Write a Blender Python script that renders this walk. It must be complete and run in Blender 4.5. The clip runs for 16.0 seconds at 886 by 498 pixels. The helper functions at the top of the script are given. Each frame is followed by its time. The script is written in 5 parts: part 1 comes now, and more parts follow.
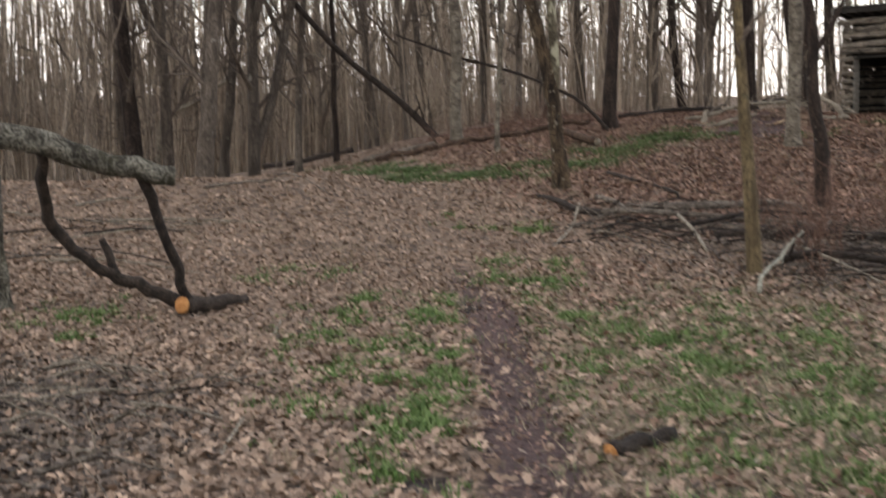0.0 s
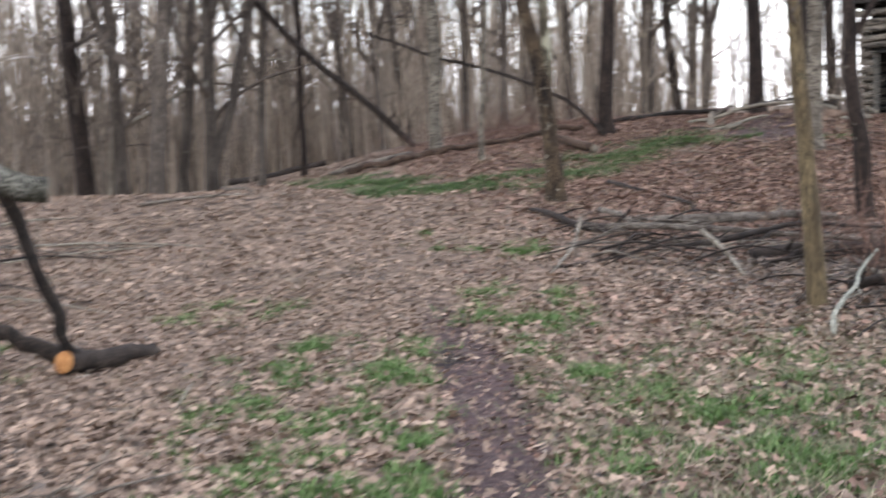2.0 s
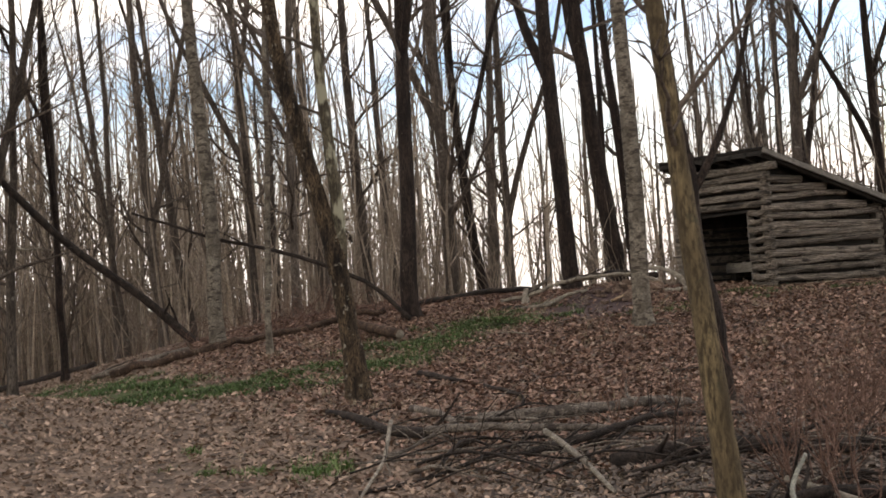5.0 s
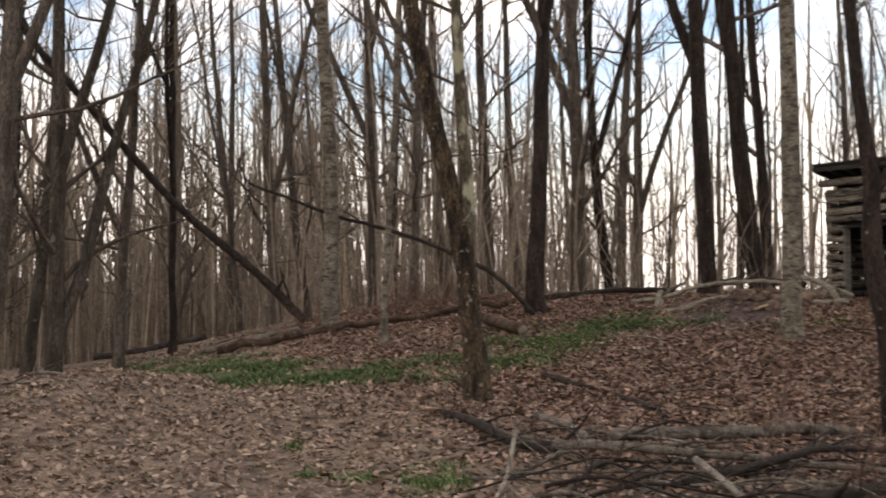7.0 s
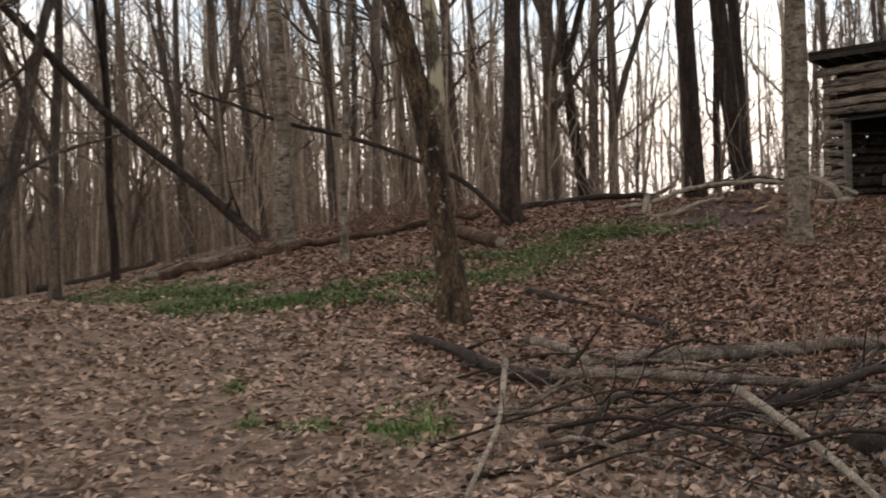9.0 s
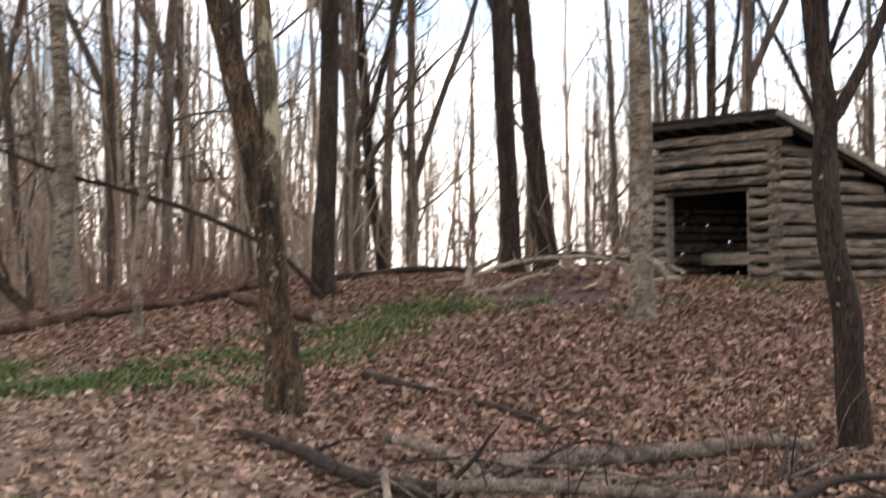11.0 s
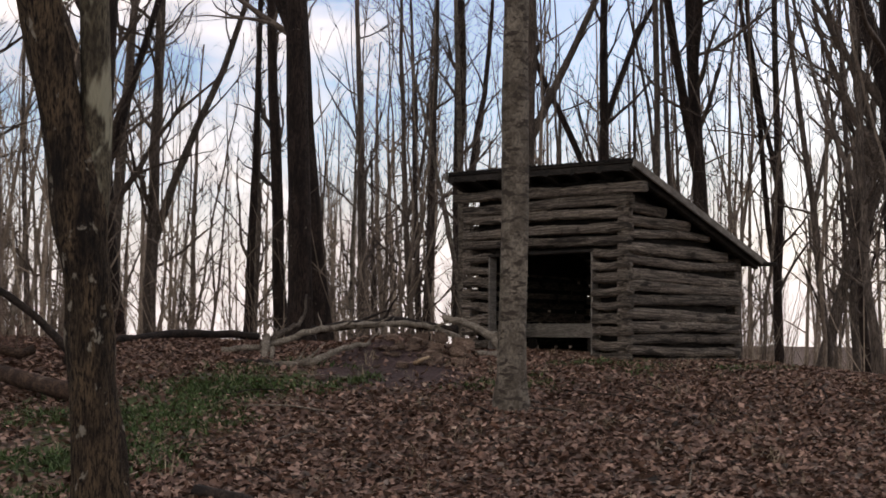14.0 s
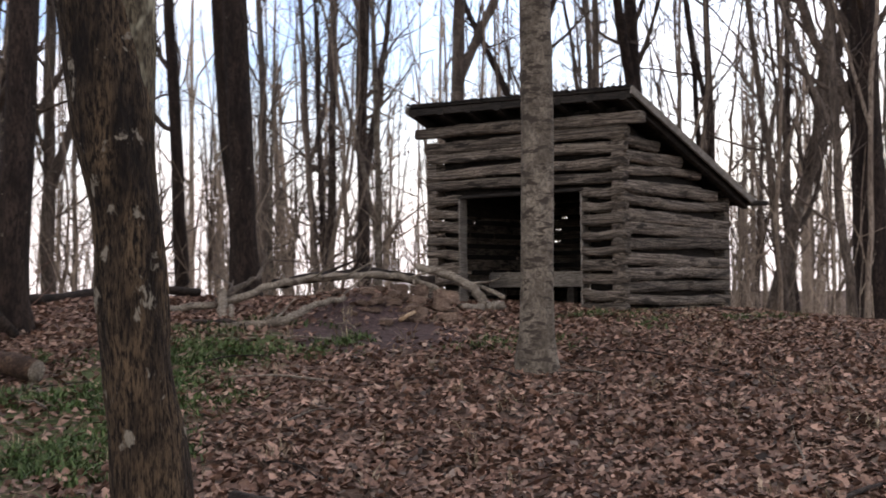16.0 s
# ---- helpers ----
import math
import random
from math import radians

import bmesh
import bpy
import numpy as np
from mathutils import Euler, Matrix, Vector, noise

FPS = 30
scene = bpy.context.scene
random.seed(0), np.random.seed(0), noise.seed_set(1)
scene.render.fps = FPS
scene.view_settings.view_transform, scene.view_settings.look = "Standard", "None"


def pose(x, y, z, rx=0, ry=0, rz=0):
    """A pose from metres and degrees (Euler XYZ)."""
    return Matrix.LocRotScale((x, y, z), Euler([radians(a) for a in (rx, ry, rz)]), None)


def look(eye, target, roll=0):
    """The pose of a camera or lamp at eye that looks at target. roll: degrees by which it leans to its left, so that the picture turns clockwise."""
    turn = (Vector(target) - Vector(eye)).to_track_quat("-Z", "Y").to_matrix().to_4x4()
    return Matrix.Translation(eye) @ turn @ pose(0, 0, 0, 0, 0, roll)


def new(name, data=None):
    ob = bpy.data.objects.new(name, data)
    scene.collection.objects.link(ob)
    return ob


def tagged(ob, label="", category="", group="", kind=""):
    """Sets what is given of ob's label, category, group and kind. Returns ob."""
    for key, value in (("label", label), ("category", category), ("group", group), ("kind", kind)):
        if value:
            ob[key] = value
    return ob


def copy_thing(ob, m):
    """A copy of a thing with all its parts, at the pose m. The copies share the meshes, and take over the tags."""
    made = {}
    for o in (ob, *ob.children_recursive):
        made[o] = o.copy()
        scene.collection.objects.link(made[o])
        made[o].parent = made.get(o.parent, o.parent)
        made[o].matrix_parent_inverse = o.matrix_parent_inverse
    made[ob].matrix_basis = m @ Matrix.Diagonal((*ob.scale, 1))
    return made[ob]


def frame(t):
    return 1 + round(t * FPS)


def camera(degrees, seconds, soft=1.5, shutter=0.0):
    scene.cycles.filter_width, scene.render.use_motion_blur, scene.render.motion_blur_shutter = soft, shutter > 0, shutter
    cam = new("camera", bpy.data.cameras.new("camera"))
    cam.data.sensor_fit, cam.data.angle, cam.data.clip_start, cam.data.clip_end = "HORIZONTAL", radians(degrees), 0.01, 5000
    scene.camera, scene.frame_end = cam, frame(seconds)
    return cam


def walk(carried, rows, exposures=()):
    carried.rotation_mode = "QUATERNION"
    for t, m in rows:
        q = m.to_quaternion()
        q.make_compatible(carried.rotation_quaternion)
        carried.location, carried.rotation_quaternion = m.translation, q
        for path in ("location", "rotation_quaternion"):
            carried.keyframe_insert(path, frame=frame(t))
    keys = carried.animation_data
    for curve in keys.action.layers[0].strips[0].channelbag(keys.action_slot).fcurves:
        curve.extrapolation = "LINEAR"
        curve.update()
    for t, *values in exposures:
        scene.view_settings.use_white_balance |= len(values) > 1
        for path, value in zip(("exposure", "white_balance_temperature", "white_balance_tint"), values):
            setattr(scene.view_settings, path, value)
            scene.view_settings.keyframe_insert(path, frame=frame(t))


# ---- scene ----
cam = camera(39.3, 16.0, soft=1.7, shutter=0.65)
PATH = [
    (0, (0.124, -0.093, 1.594), (0.072, 1.891, 1.349), -1.3),
    (0.5, (0.047, 0.503, 1.542), (-0.059, 2.492, 1.354), -1.0),
    (1, (0.058, 1.396, 1.452), (-0.081, 3.356, 1.082), -0.2),
    (1.5, (0.048, 2.043, 1.437), (-0.11, 4.007, 1.095), -0.7),
    (2, (0.171, 2.752, 1.36), (0.143, 4.739, 1.139), -2.1),
    (2.5, (0.154, 3.396, 1.321), (0.265, 5.381, 1.108), -2.7),
    (3, (0.141, 3.85, 1.311), (0.298, 5.834, 1.11), -3.9),
    (3.5, (0.117, 4.317, 1.341), (0.287, 6.308, 1.254), -5.2),
    (4, (0.314, 4.936, 1.264), (0.54, 6.922, 1.316), -6.7),
    (4.2, (0.387, 5.16, 1.231), (0.664, 7.14, 1.307), -6.7),
    (6.3, (0.453, 6.533, 1.238), (0.67, 8.521, 1.268), -0.6),
    (6.5, (0.471, 6.684, 1.237), (0.657, 8.675, 1.264), -0.5),
    (7, (0.416, 7.172, 1.258), (0.534, 9.168, 1.316), -0.4),
    (7.5, (0.441, 7.624, 1.19), (0.47, 9.623, 1.248), -1.0),
    (8, (0.506, 8.178, 1.182), (0.458, 10.177, 1.182), -2.7),
    (8.5, (0.54, 8.664, 1.141), (0.62, 10.662, 1.081), -3.0),
    (8.7, (0.532, 8.856, 1.114), (0.653, 10.851, 1.043), -2.7),
    (10.8, (0.203, 10.764, 1.096), (0.697, 12.702, 1.097), -0.9),
    (11, (0.157, 10.959, 1.09), (0.697, 12.884, 1.127), -0.8),
    (11.5, (-0.016, 11.463, 1.105), (0.637, 13.351, 1.205), -0.2),
    (12, (0.038, 12.066, 1.108), (0.768, 13.923, 1.242), -0.1),
    (12.5, (-0.05, 12.653, 1.103), (0.764, 14.473, 1.252), 0.3),
    (13, (-0.056, 13.247, 1.099), (0.822, 15.037, 1.254), 0.5),
    (13.5, (-0.027, 14.012, 1.108), (0.916, 15.769, 1.262), 0.5),
    (14, (0.0, 14.558, 1.117), (0.984, 16.293, 1.26), 0.6),
    (14.5, (-0.033, 15.116, 1.098), (0.99, 16.83, 1.22), 0.5),
    (15, (-0.057, 15.717, 1.146), (1.003, 17.411, 1.229), 0.2),
    (15.5, (-0.008, 16.261, 1.12), (1.082, 17.936, 1.185), -0.1),
    (16, (-0.037, 16.732, 1.13), (1.12, 18.362, 1.194), -0.5),
]

EXPOSURES = [
    (0.0, 0.4, 7200, 10),
    (0.5, 1.05, 6500, 11),
    (1.0, 1.05, 6550, 10),
    (1.5, 1.2, 5700, 10),
    (2.0, 1.05, 6350, 10),
    (2.6, 1.0, 6250, 10),
    (3.1, 0.8, 6600, 12),
    (3.5, 0.8, 6750, 12),
    (4.2, 0.3, 7200, 12),
    (6.5, -0.03, 7800, 12),
    (7.0, 0.08, 7700, 13),
    (8.0, -0.08, 7800, 14),
    (8.5, -0.08, 7800, 14),
    (10.8, 0.75, 7550, 16),
    (11.5, 0.3, 7550, 17),
    (12.2, -0.15, 7550, 17),
    (13.0, -0.55, 7400, 17),
    (14.0, -0.6, 7250, 17),
    (14.5, -0.5, 7100, 17),
    (15.0, -0.37, 7000, 17),
    (15.5, -0.07, 6900, 18),
    (16.0, 0.03, 6950, 18),
]
walk(cam, [(t, look(eye, target, roll)) for t, eye, target, roll in PATH], EXPOSURES)

# ---- sky and sun: thin bright cloud with blue gaps, low soft sun ----
SUN_HEIGHT, SUN_TURN = radians(24), radians(70)
world = bpy.data.worlds.new("sky")
scene.world = world
world.use_nodes = True
wn, wl = world.node_tree.nodes, world.node_tree.links
wn.clear()
w_out, w_bg = wn.new("ShaderNodeOutputWorld"), wn.new("ShaderNodeBackground")
w_sky = wn.new("ShaderNodeTexSky")
w_sky.sky_type, w_sky.sun_disc = "NISHITA", False
w_sky.sun_elevation, w_sky.sun_rotation = SUN_HEIGHT, SUN_TURN
w_tc, w_map, w_noise, w_ramp = wn.new("ShaderNodeTexCoord"), wn.new("ShaderNodeMapping"), wn.new("ShaderNodeTexNoise"), wn.new("ShaderNodeValToRGB")
w_map.inputs["Scale"].default_value = (1.0, 1.0, 2.6)
w_noise.inputs["Scale"].default_value, w_noise.inputs["Detail"].default_value = 2.6, 7.0
w_noise.inputs["Roughness"].default_value = 0.58
w_ramp.color_ramp.elements[0].position, w_ramp.color_ramp.elements[1].position = 0.44, 0.60
w_mix = wn.new("ShaderNodeMix")
w_mix.data_type = "RGBA"
w_mix.inputs[7].default_value = (12.6, 12.3, 12.5, 1)
wl.new(w_tc.outputs["Generated"], w_map.inputs["Vector"])
wl.new(w_map.outputs["Vector"], w_noise.inputs["Vector"])
wl.new(w_noise.outputs["Fac"], w_ramp.inputs["Fac"])
w_sep, w_low, w_most = wn.new("ShaderNodeSeparateXYZ"), wn.new("ShaderNodeMapRange"), wn.new("ShaderNodeMath")
w_low.inputs["From Min"].default_value, w_low.inputs["From Max"].default_value = 0.18, 0.04
w_most.operation = "MAXIMUM"
wl.new(w_tc.outputs["Generated"], w_sep.inputs[0])
wl.new(w_sep.outputs["Z"], w_low.inputs["Value"])
wl.new(w_ramp.outputs["Color"], w_most.inputs[0])
wl.new(w_low.outputs["Result"], w_most.inputs[1])
wl.new(w_most.outputs[0], w_mix.inputs[0])
w_gain = wn.new("ShaderNodeMix")
w_gain.data_type, w_gain.blend_type = "RGBA", "MULTIPLY"
w_gain.inputs[0].default_value, w_gain.inputs[7].default_value = 1.0, (1.15, 1.3, 1.5, 1)
wl.new(w_sky.outputs["Color"], w_gain.inputs[6])
wl.new(w_gain.outputs[2], w_mix.inputs[6])
wl.new(w_mix.outputs[2], w_bg.inputs["Color"])
w_bg.inputs["Strength"].default_value = 0.15
wl.new(w_bg.outputs["Background"], w_out.inputs["Surface"])

sun = new("sun", bpy.data.lights.new("sun", "SUN"))
sun.data.energy, sun.data.angle, sun.data.color = 0.6, radians(18), (1.0, 0.94, 0.86)
sun.matrix_world = look((-14, 8, 10), (0, 14, 0))


# ---- materials ----
def link(m, a, b):
    m.node_tree.links.new(a, b)


def node(m, kind, **values):
    n = m.node_tree.nodes.new(kind)
    for key, value in values.items():
        n.inputs[key].default_value = value
    return n


def mixed(m, fac, a, b, blend="MIX"):
    n = m.node_tree.nodes.new("ShaderNodeMix")
    n.data_type, n.blend_type = "RGBA", blend
    for socket, v in ((n.inputs[0], fac), (n.inputs[6], a), (n.inputs[7], b)):
        if isinstance(v, bpy.types.NodeSocket):
            link(m, v, socket)
        else:
            socket.default_value = v if isinstance(v, float) else (*v, 1)
    return n.outputs[2]


def stepped(m, value, low, high):
    n = m.node_tree.nodes.new("ShaderNodeMapRange")
    n.inputs["From Min"].default_value, n.inputs["From Max"].default_value = low, high
    n.interpolation_type = "SMOOTHSTEP"
    link(m, value, n.inputs["Value"])
    return n.outputs["Result"]


def noised(m, vector, scale, detail=5.0, rough=0.6, distort=0.0):
    n = node(m, "ShaderNodeTexNoise", Scale=scale, Detail=detail, Roughness=rough, Distortion=distort)
    link(m, vector, n.inputs["Vector"])
    return n.outputs["Fac"]


def surface(name, dark, light, scale=4.0, stretch=(1, 1, 1), rough=0.9, bump=0.4, depth=0.01, patch=None, patch_scale=1.5, patch_low=0.55, vary=0.0, island=0.0, lighter=None, metal=0.0, grit=1.0, patch_stretch=(1, 1, 1)):
    """Base colour from dark to light in two scales, optional patches, and a shift of value by object or by piece."""
    m = bpy.data.materials.new(name)
    m.use_nodes = True
    bsdf = m.node_tree.nodes["Principled BSDF"]
    tc, mp = node(m, "ShaderNodeTexCoord"), node(m, "ShaderNodeMapping", Scale=stretch)
    place = tc.outputs["Object"]
    if vary:
        shift = node(m, "ShaderNodeVectorMath")
        shift.operation = "MULTIPLY_ADD"
        shift.inputs[1].default_value, info = (1, 1, 1), node(m, "ShaderNodeObjectInfo")
        wide = node(m, "ShaderNodeMath")
        wide.operation, wide.inputs[1].default_value = "MULTIPLY", 61.7
        link(m, info.outputs["Random"], wide.inputs[0])
        link(m, place, shift.inputs[0])
        link(m, wide.outputs[0], shift.inputs[2])
        place = shift.outputs[0]
    link(m, place, mp.inputs["Vector"])
    vec = mp.outputs["Vector"]
    coarse, fine = noised(m, vec, scale), noised(m, vec, scale * 7, 4.0, 0.7)
    col = mixed(m, stepped(m, coarse, 0.3, 0.7), dark, light)
    specks = node(m, "ShaderNodeMath")
    specks.operation, specks.inputs[1].default_value = "MULTIPLY", grit
    link(m, stepped(m, fine, 0.62, 0.36), specks.inputs[0])
    col = mixed(m, specks.outputs[0], col, mixed(m, 0.55, dark, (dark[0] * 0.4, dark[1] * 0.4, dark[2] * 0.4)))
    if patch:
        spread_out = node(m, "ShaderNodeMapping", Scale=patch_stretch)
        link(m, place, spread_out.inputs["Vector"])
        spots = noised(m, spread_out.outputs["Vector"], patch_scale, 4.0, 0.65, 0.4)
        col = mixed(m, stepped(m, spots, patch_low, patch_low + 0.08), col, patch)
    if vary or island:
        src = node(m, "ShaderNodeObjectInfo").outputs["Random"] if vary else node(m, "ShaderNodeNewGeometry").outputs["Random Per Island"]
        amount = vary or island
        if lighter:
            col = mixed(m, stepped(m, src, 0.1, 1.0), col, lighter)
        hsv = node(m, "ShaderNodeHueSaturation")
        mr = node(m, "ShaderNodeMapRange")
        mr.inputs["To Min"].default_value, mr.inputs["To Max"].default_value = 1 - amount, 1 + amount
        wob = node(m, "ShaderNodeMath")
        wob.operation = "FRACT"
        mul = node(m, "ShaderNodeMath")
        mul.operation = "MULTIPLY"
        mul.inputs[1].default_value = 7.31
        link(m, src, mul.inputs[0])
        link(m, mul.outputs[0], wob.inputs[0])
        link(m, wob.outputs[0], mr.inputs["Value"])
        link(m, mr.outputs["Result"], hsv.inputs["Value"])
        link(m, col, hsv.inputs["Color"])
        col = hsv.outputs["Color"]
    link(m, col, bsdf.inputs["Base Color"])
    bsdf.inputs["Roughness"].default_value, bsdf.inputs["Metallic"].default_value = rough, metal
    bsdf.inputs["Specular IOR Level"].default_value = 0.25
    if bump:
        b = node(m, "ShaderNodeBump", Strength=bump, Distance=depth)
        both = node(m, "ShaderNodeMath")
        link(m, coarse, both.inputs[0])
        link(m, fine, both.inputs[1])
        link(m, both.outputs[0], b.inputs["Height"])
        link(m, b.outputs["Normal"], bsdf.inputs["Normal"])
    return m


UP = (1, 1, 0.22)
# paler copy of the bark: the look of lit trunks is in its colour
BARK_LIT = surface("lit_young_bark", (0.13, 0.10, 0.076), (0.32, 0.26, 0.20), 6, UP, 0.93, 0.6, 0.01, vary=0.3)
BARK = surface("bark_grey_brown", (0.055, 0.043, 0.034), (0.185, 0.15, 0.12), 7, UP, 0.95, 0.9, 0.02, patch=(0.21, 0.19, 0.16), patch_scale=5, patch_low=0.62, vary=0.3)
BARK_DARK = surface("bark_dark", (0.015, 0.010, 0.008), (0.068, 0.047, 0.036), 9, UP, 0.95, 1.0, 0.03, patch=(0.26, 0.23, 0.18), patch_scale=11, patch_low=0.66)
BARK_FORK = surface("bark_scaly_brown", (0.016, 0.011, 0.008), (0.21, 0.145, 0.085), 13, (1, 1, 0.22), 0.95, 1.0, 0.05, patch=(0.36, 0.32, 0.25), patch_scale=12, patch_low=0.61, patch_stretch=(1, 1, 0.7))
BARK_PALE = surface("bark_pale_grey", (0.09, 0.075, 0.056), (0.29, 0.25, 0.195), 5.4, (1, 1, 0.8), 0.92, 0.7, 0.02, patch=(0.055, 0.044, 0.034), patch_scale=8, patch_low=0.51, grit=0.7, patch_stretch=(0.8, 0.8, 2.2))
BARK_STEM = surface("bark_olive_patched", (0.05, 0.04, 0.027), (0.17, 0.145, 0.095), 10, (1, 1, 0.3), 0.93, 0.9, 0.02, patch=(0.33, 0.31, 0.22), patch_scale=4, patch_low=0.52, patch_stretch=(1, 1, 0.4))
BARK_OCHRE = surface("bark_ochre_lichen", (0.07, 0.05, 0.028), (0.22, 0.165, 0.088), 8, UP, 0.95, 0.8, 0.015, patch=(0.07, 0.06, 0.035), patch_scale=4, patch_low=0.58)
TWIG = surface("twig_bark", (0.07, 0.054, 0.042), (0.17, 0.135, 0.108), 3, (1, 1, 1), 0.95, 0, vary=0.3)
# distance haze is painted in: bark colour lifted for far woods and undergrowth
HAZY = surface("haze_pale_bark", (0.27, 0.212, 0.16), (0.47, 0.385, 0.295), 3, (1, 1, 1), 0.95, 0, island=0.4)
MOSSY = surface("mossy_log_bark", (0.03, 0.025, 0.018), (0.33, 0.31, 0.25), 6, (1, 1, 1), 0.95, 1.0, 0.04, patch=(0.045, 0.042, 0.026), patch_scale=5, patch_low=0.53)
LICHEN = surface("white_lichen_wood", (0.20, 0.195, 0.155), (0.52, 0.50, 0.41), 14, (1, 1, 1), 0.9, 0.7, 0.01, patch=(0.10, 0.085, 0.06), patch_scale=9, patch_low=0.62)
DEAD = surface("dead_branch_wood", (0.085, 0.068, 0.054), (0.30, 0.255, 0.205), 9, (1, 1, 1), 0.9, 0.8, 0.012, patch=(0.05, 0.038, 0.03), patch_scale=6, patch_low=0.55, vary=0.25)
DEAD_DARK = surface("dark_wet_branch", (0.014, 0.010, 0.008), (0.066, 0.048, 0.036), 9, (1, 1, 1), 0.85, 0.8, 0.015, vary=0.25)
BLEACHED = surface("bleached_wood", (0.15, 0.125, 0.095), (0.40, 0.35, 0.275), 9, (1, 1, 1), 0.9, 0.7, 0.012, patch=(0.09, 0.07, 0.055), patch_scale=5, patch_low=0.58)
PEELED = surface("peeled_wood", (0.30, 0.19, 0.10), (0.56, 0.43, 0.29), 6, (1, 1, 0.12), 0.85, 0.6, 0.01, patch=(0.16, 0.09, 0.045), patch_scale=3, patch_low=0.6, patch_stretch=(1, 1, 0.2))
ROTTEN = surface("rotten_brown_wood", (0.035, 0.022, 0.015), (0.16, 0.10, 0.066), 8, (1, 1, 1), 0.92, 0.9, 0.02, patch=(0.24, 0.20, 0.155), patch_scale=5, patch_low=0.6)
CUT = surface("fresh_cut_wood", (0.36, 0.15, 0.05), (0.60, 0.30, 0.11), 20, (1, 1, 1), 0.85, 0.3, 0.004)
LOG = surface("weathered_log", (0.07, 0.056, 0.043), (0.54, 0.455, 0.36), 5, (0.4, 2, 9), 0.92, 1.0, 0.03, patch=(0.05, 0.041, 0.032), patch_scale=4, patch_low=0.55, vary=0.3, patch_stretch=(0.5, 1, 3))
BOARD = surface("grey_board", (0.14, 0.125, 0.105), (0.30, 0.275, 0.235), 5, (0.4, 1, 4), 0.9, 0.5, 0.006, vary=0.1)
# rafter and inner wood: shade of eave and interior is put into the colour
SHADED_WOOD = surface("shaded_rafter_wood", (0.014, 0.012, 0.010), (0.05, 0.042, 0.034), 5, (0.4, 1, 4), 0.9, 0.6, 0.008, vary=0.15)
ROOFING = surface("tarred_roofing", (0.022, 0.021, 0.021), (0.065, 0.06, 0.056), 3, (1, 1, 1), 0.85, 0.5, 0.01, patch=(0.10, 0.09, 0.07), patch_scale=2, patch_low=0.62)
STONE = surface("fieldstone", (0.13, 0.088, 0.064), (0.38, 0.28, 0.21), 4, (1, 1, 1), 0.92, 0.7, 0.015, patch=(0.10, 0.06, 0.045), patch_scale=5, patch_low=0.54, vary=0.35)
LEAF_TAN = surface("dry_leaf_tan", (0.15, 0.10, 0.071), (0.305, 0.211, 0.152), 14, (1, 1, 1), 0.75, 0, island=0.38, lighter=(0.345, 0.247, 0.18))
LEAF_RED = surface("dry_leaf_russet", (0.082, 0.043, 0.030), (0.205, 0.112, 0.073), 14, (1, 1, 1), 0.72, 0, island=0.5, lighter=(0.31, 0.198, 0.145))
GRASS = surface("spring_grass", (0.045, 0.095, 0.02), (0.10, 0.185, 0.042), 3, (1, 1, 1), 0.7, 0, island=0.35, lighter=(0.15, 0.205, 0.075))
IVY = surface("low_green_plant", (0.038, 0.076, 0.02), (0.077, 0.132, 0.035), 3, (1, 1, 1), 0.6, 0, island=0.35, lighter=(0.10, 0.14, 0.05))
CANE = surface("reddish_cane", (0.12, 0.065, 0.045), (0.26, 0.16, 0.12), 3, (1, 1, 1), 0.8, 0, island=0.3)
STRAW = surface("dry_straw", (0.24, 0.19, 0.12), (0.46, 0.38, 0.26), 3, (1, 1, 1), 0.85, 0, island=0.3)

# dark leaf: damp on the bank, painted shade under the brush
LEAF_WET_AND_SHADE = surface("damp_and_shade_leaf", (0.035, 0.026, 0.02), (0.115, 0.085, 0.066), 14, (1, 1, 1), 0.6, 0, island=0.5, lighter=(0.17, 0.13, 0.10))
LEAF_PALE = surface("pale_leaf", (0.26, 0.20, 0.15), (0.42, 0.34, 0.27), 14, (1, 1, 1), 0.8, 0, island=0.3)
FADED = surface("faded_grass", (0.075, 0.095, 0.042), (0.155, 0.175, 0.085), 3, (1, 1, 1), 0.8, 0, island=0.35, lighter=(0.22, 0.21, 0.125))


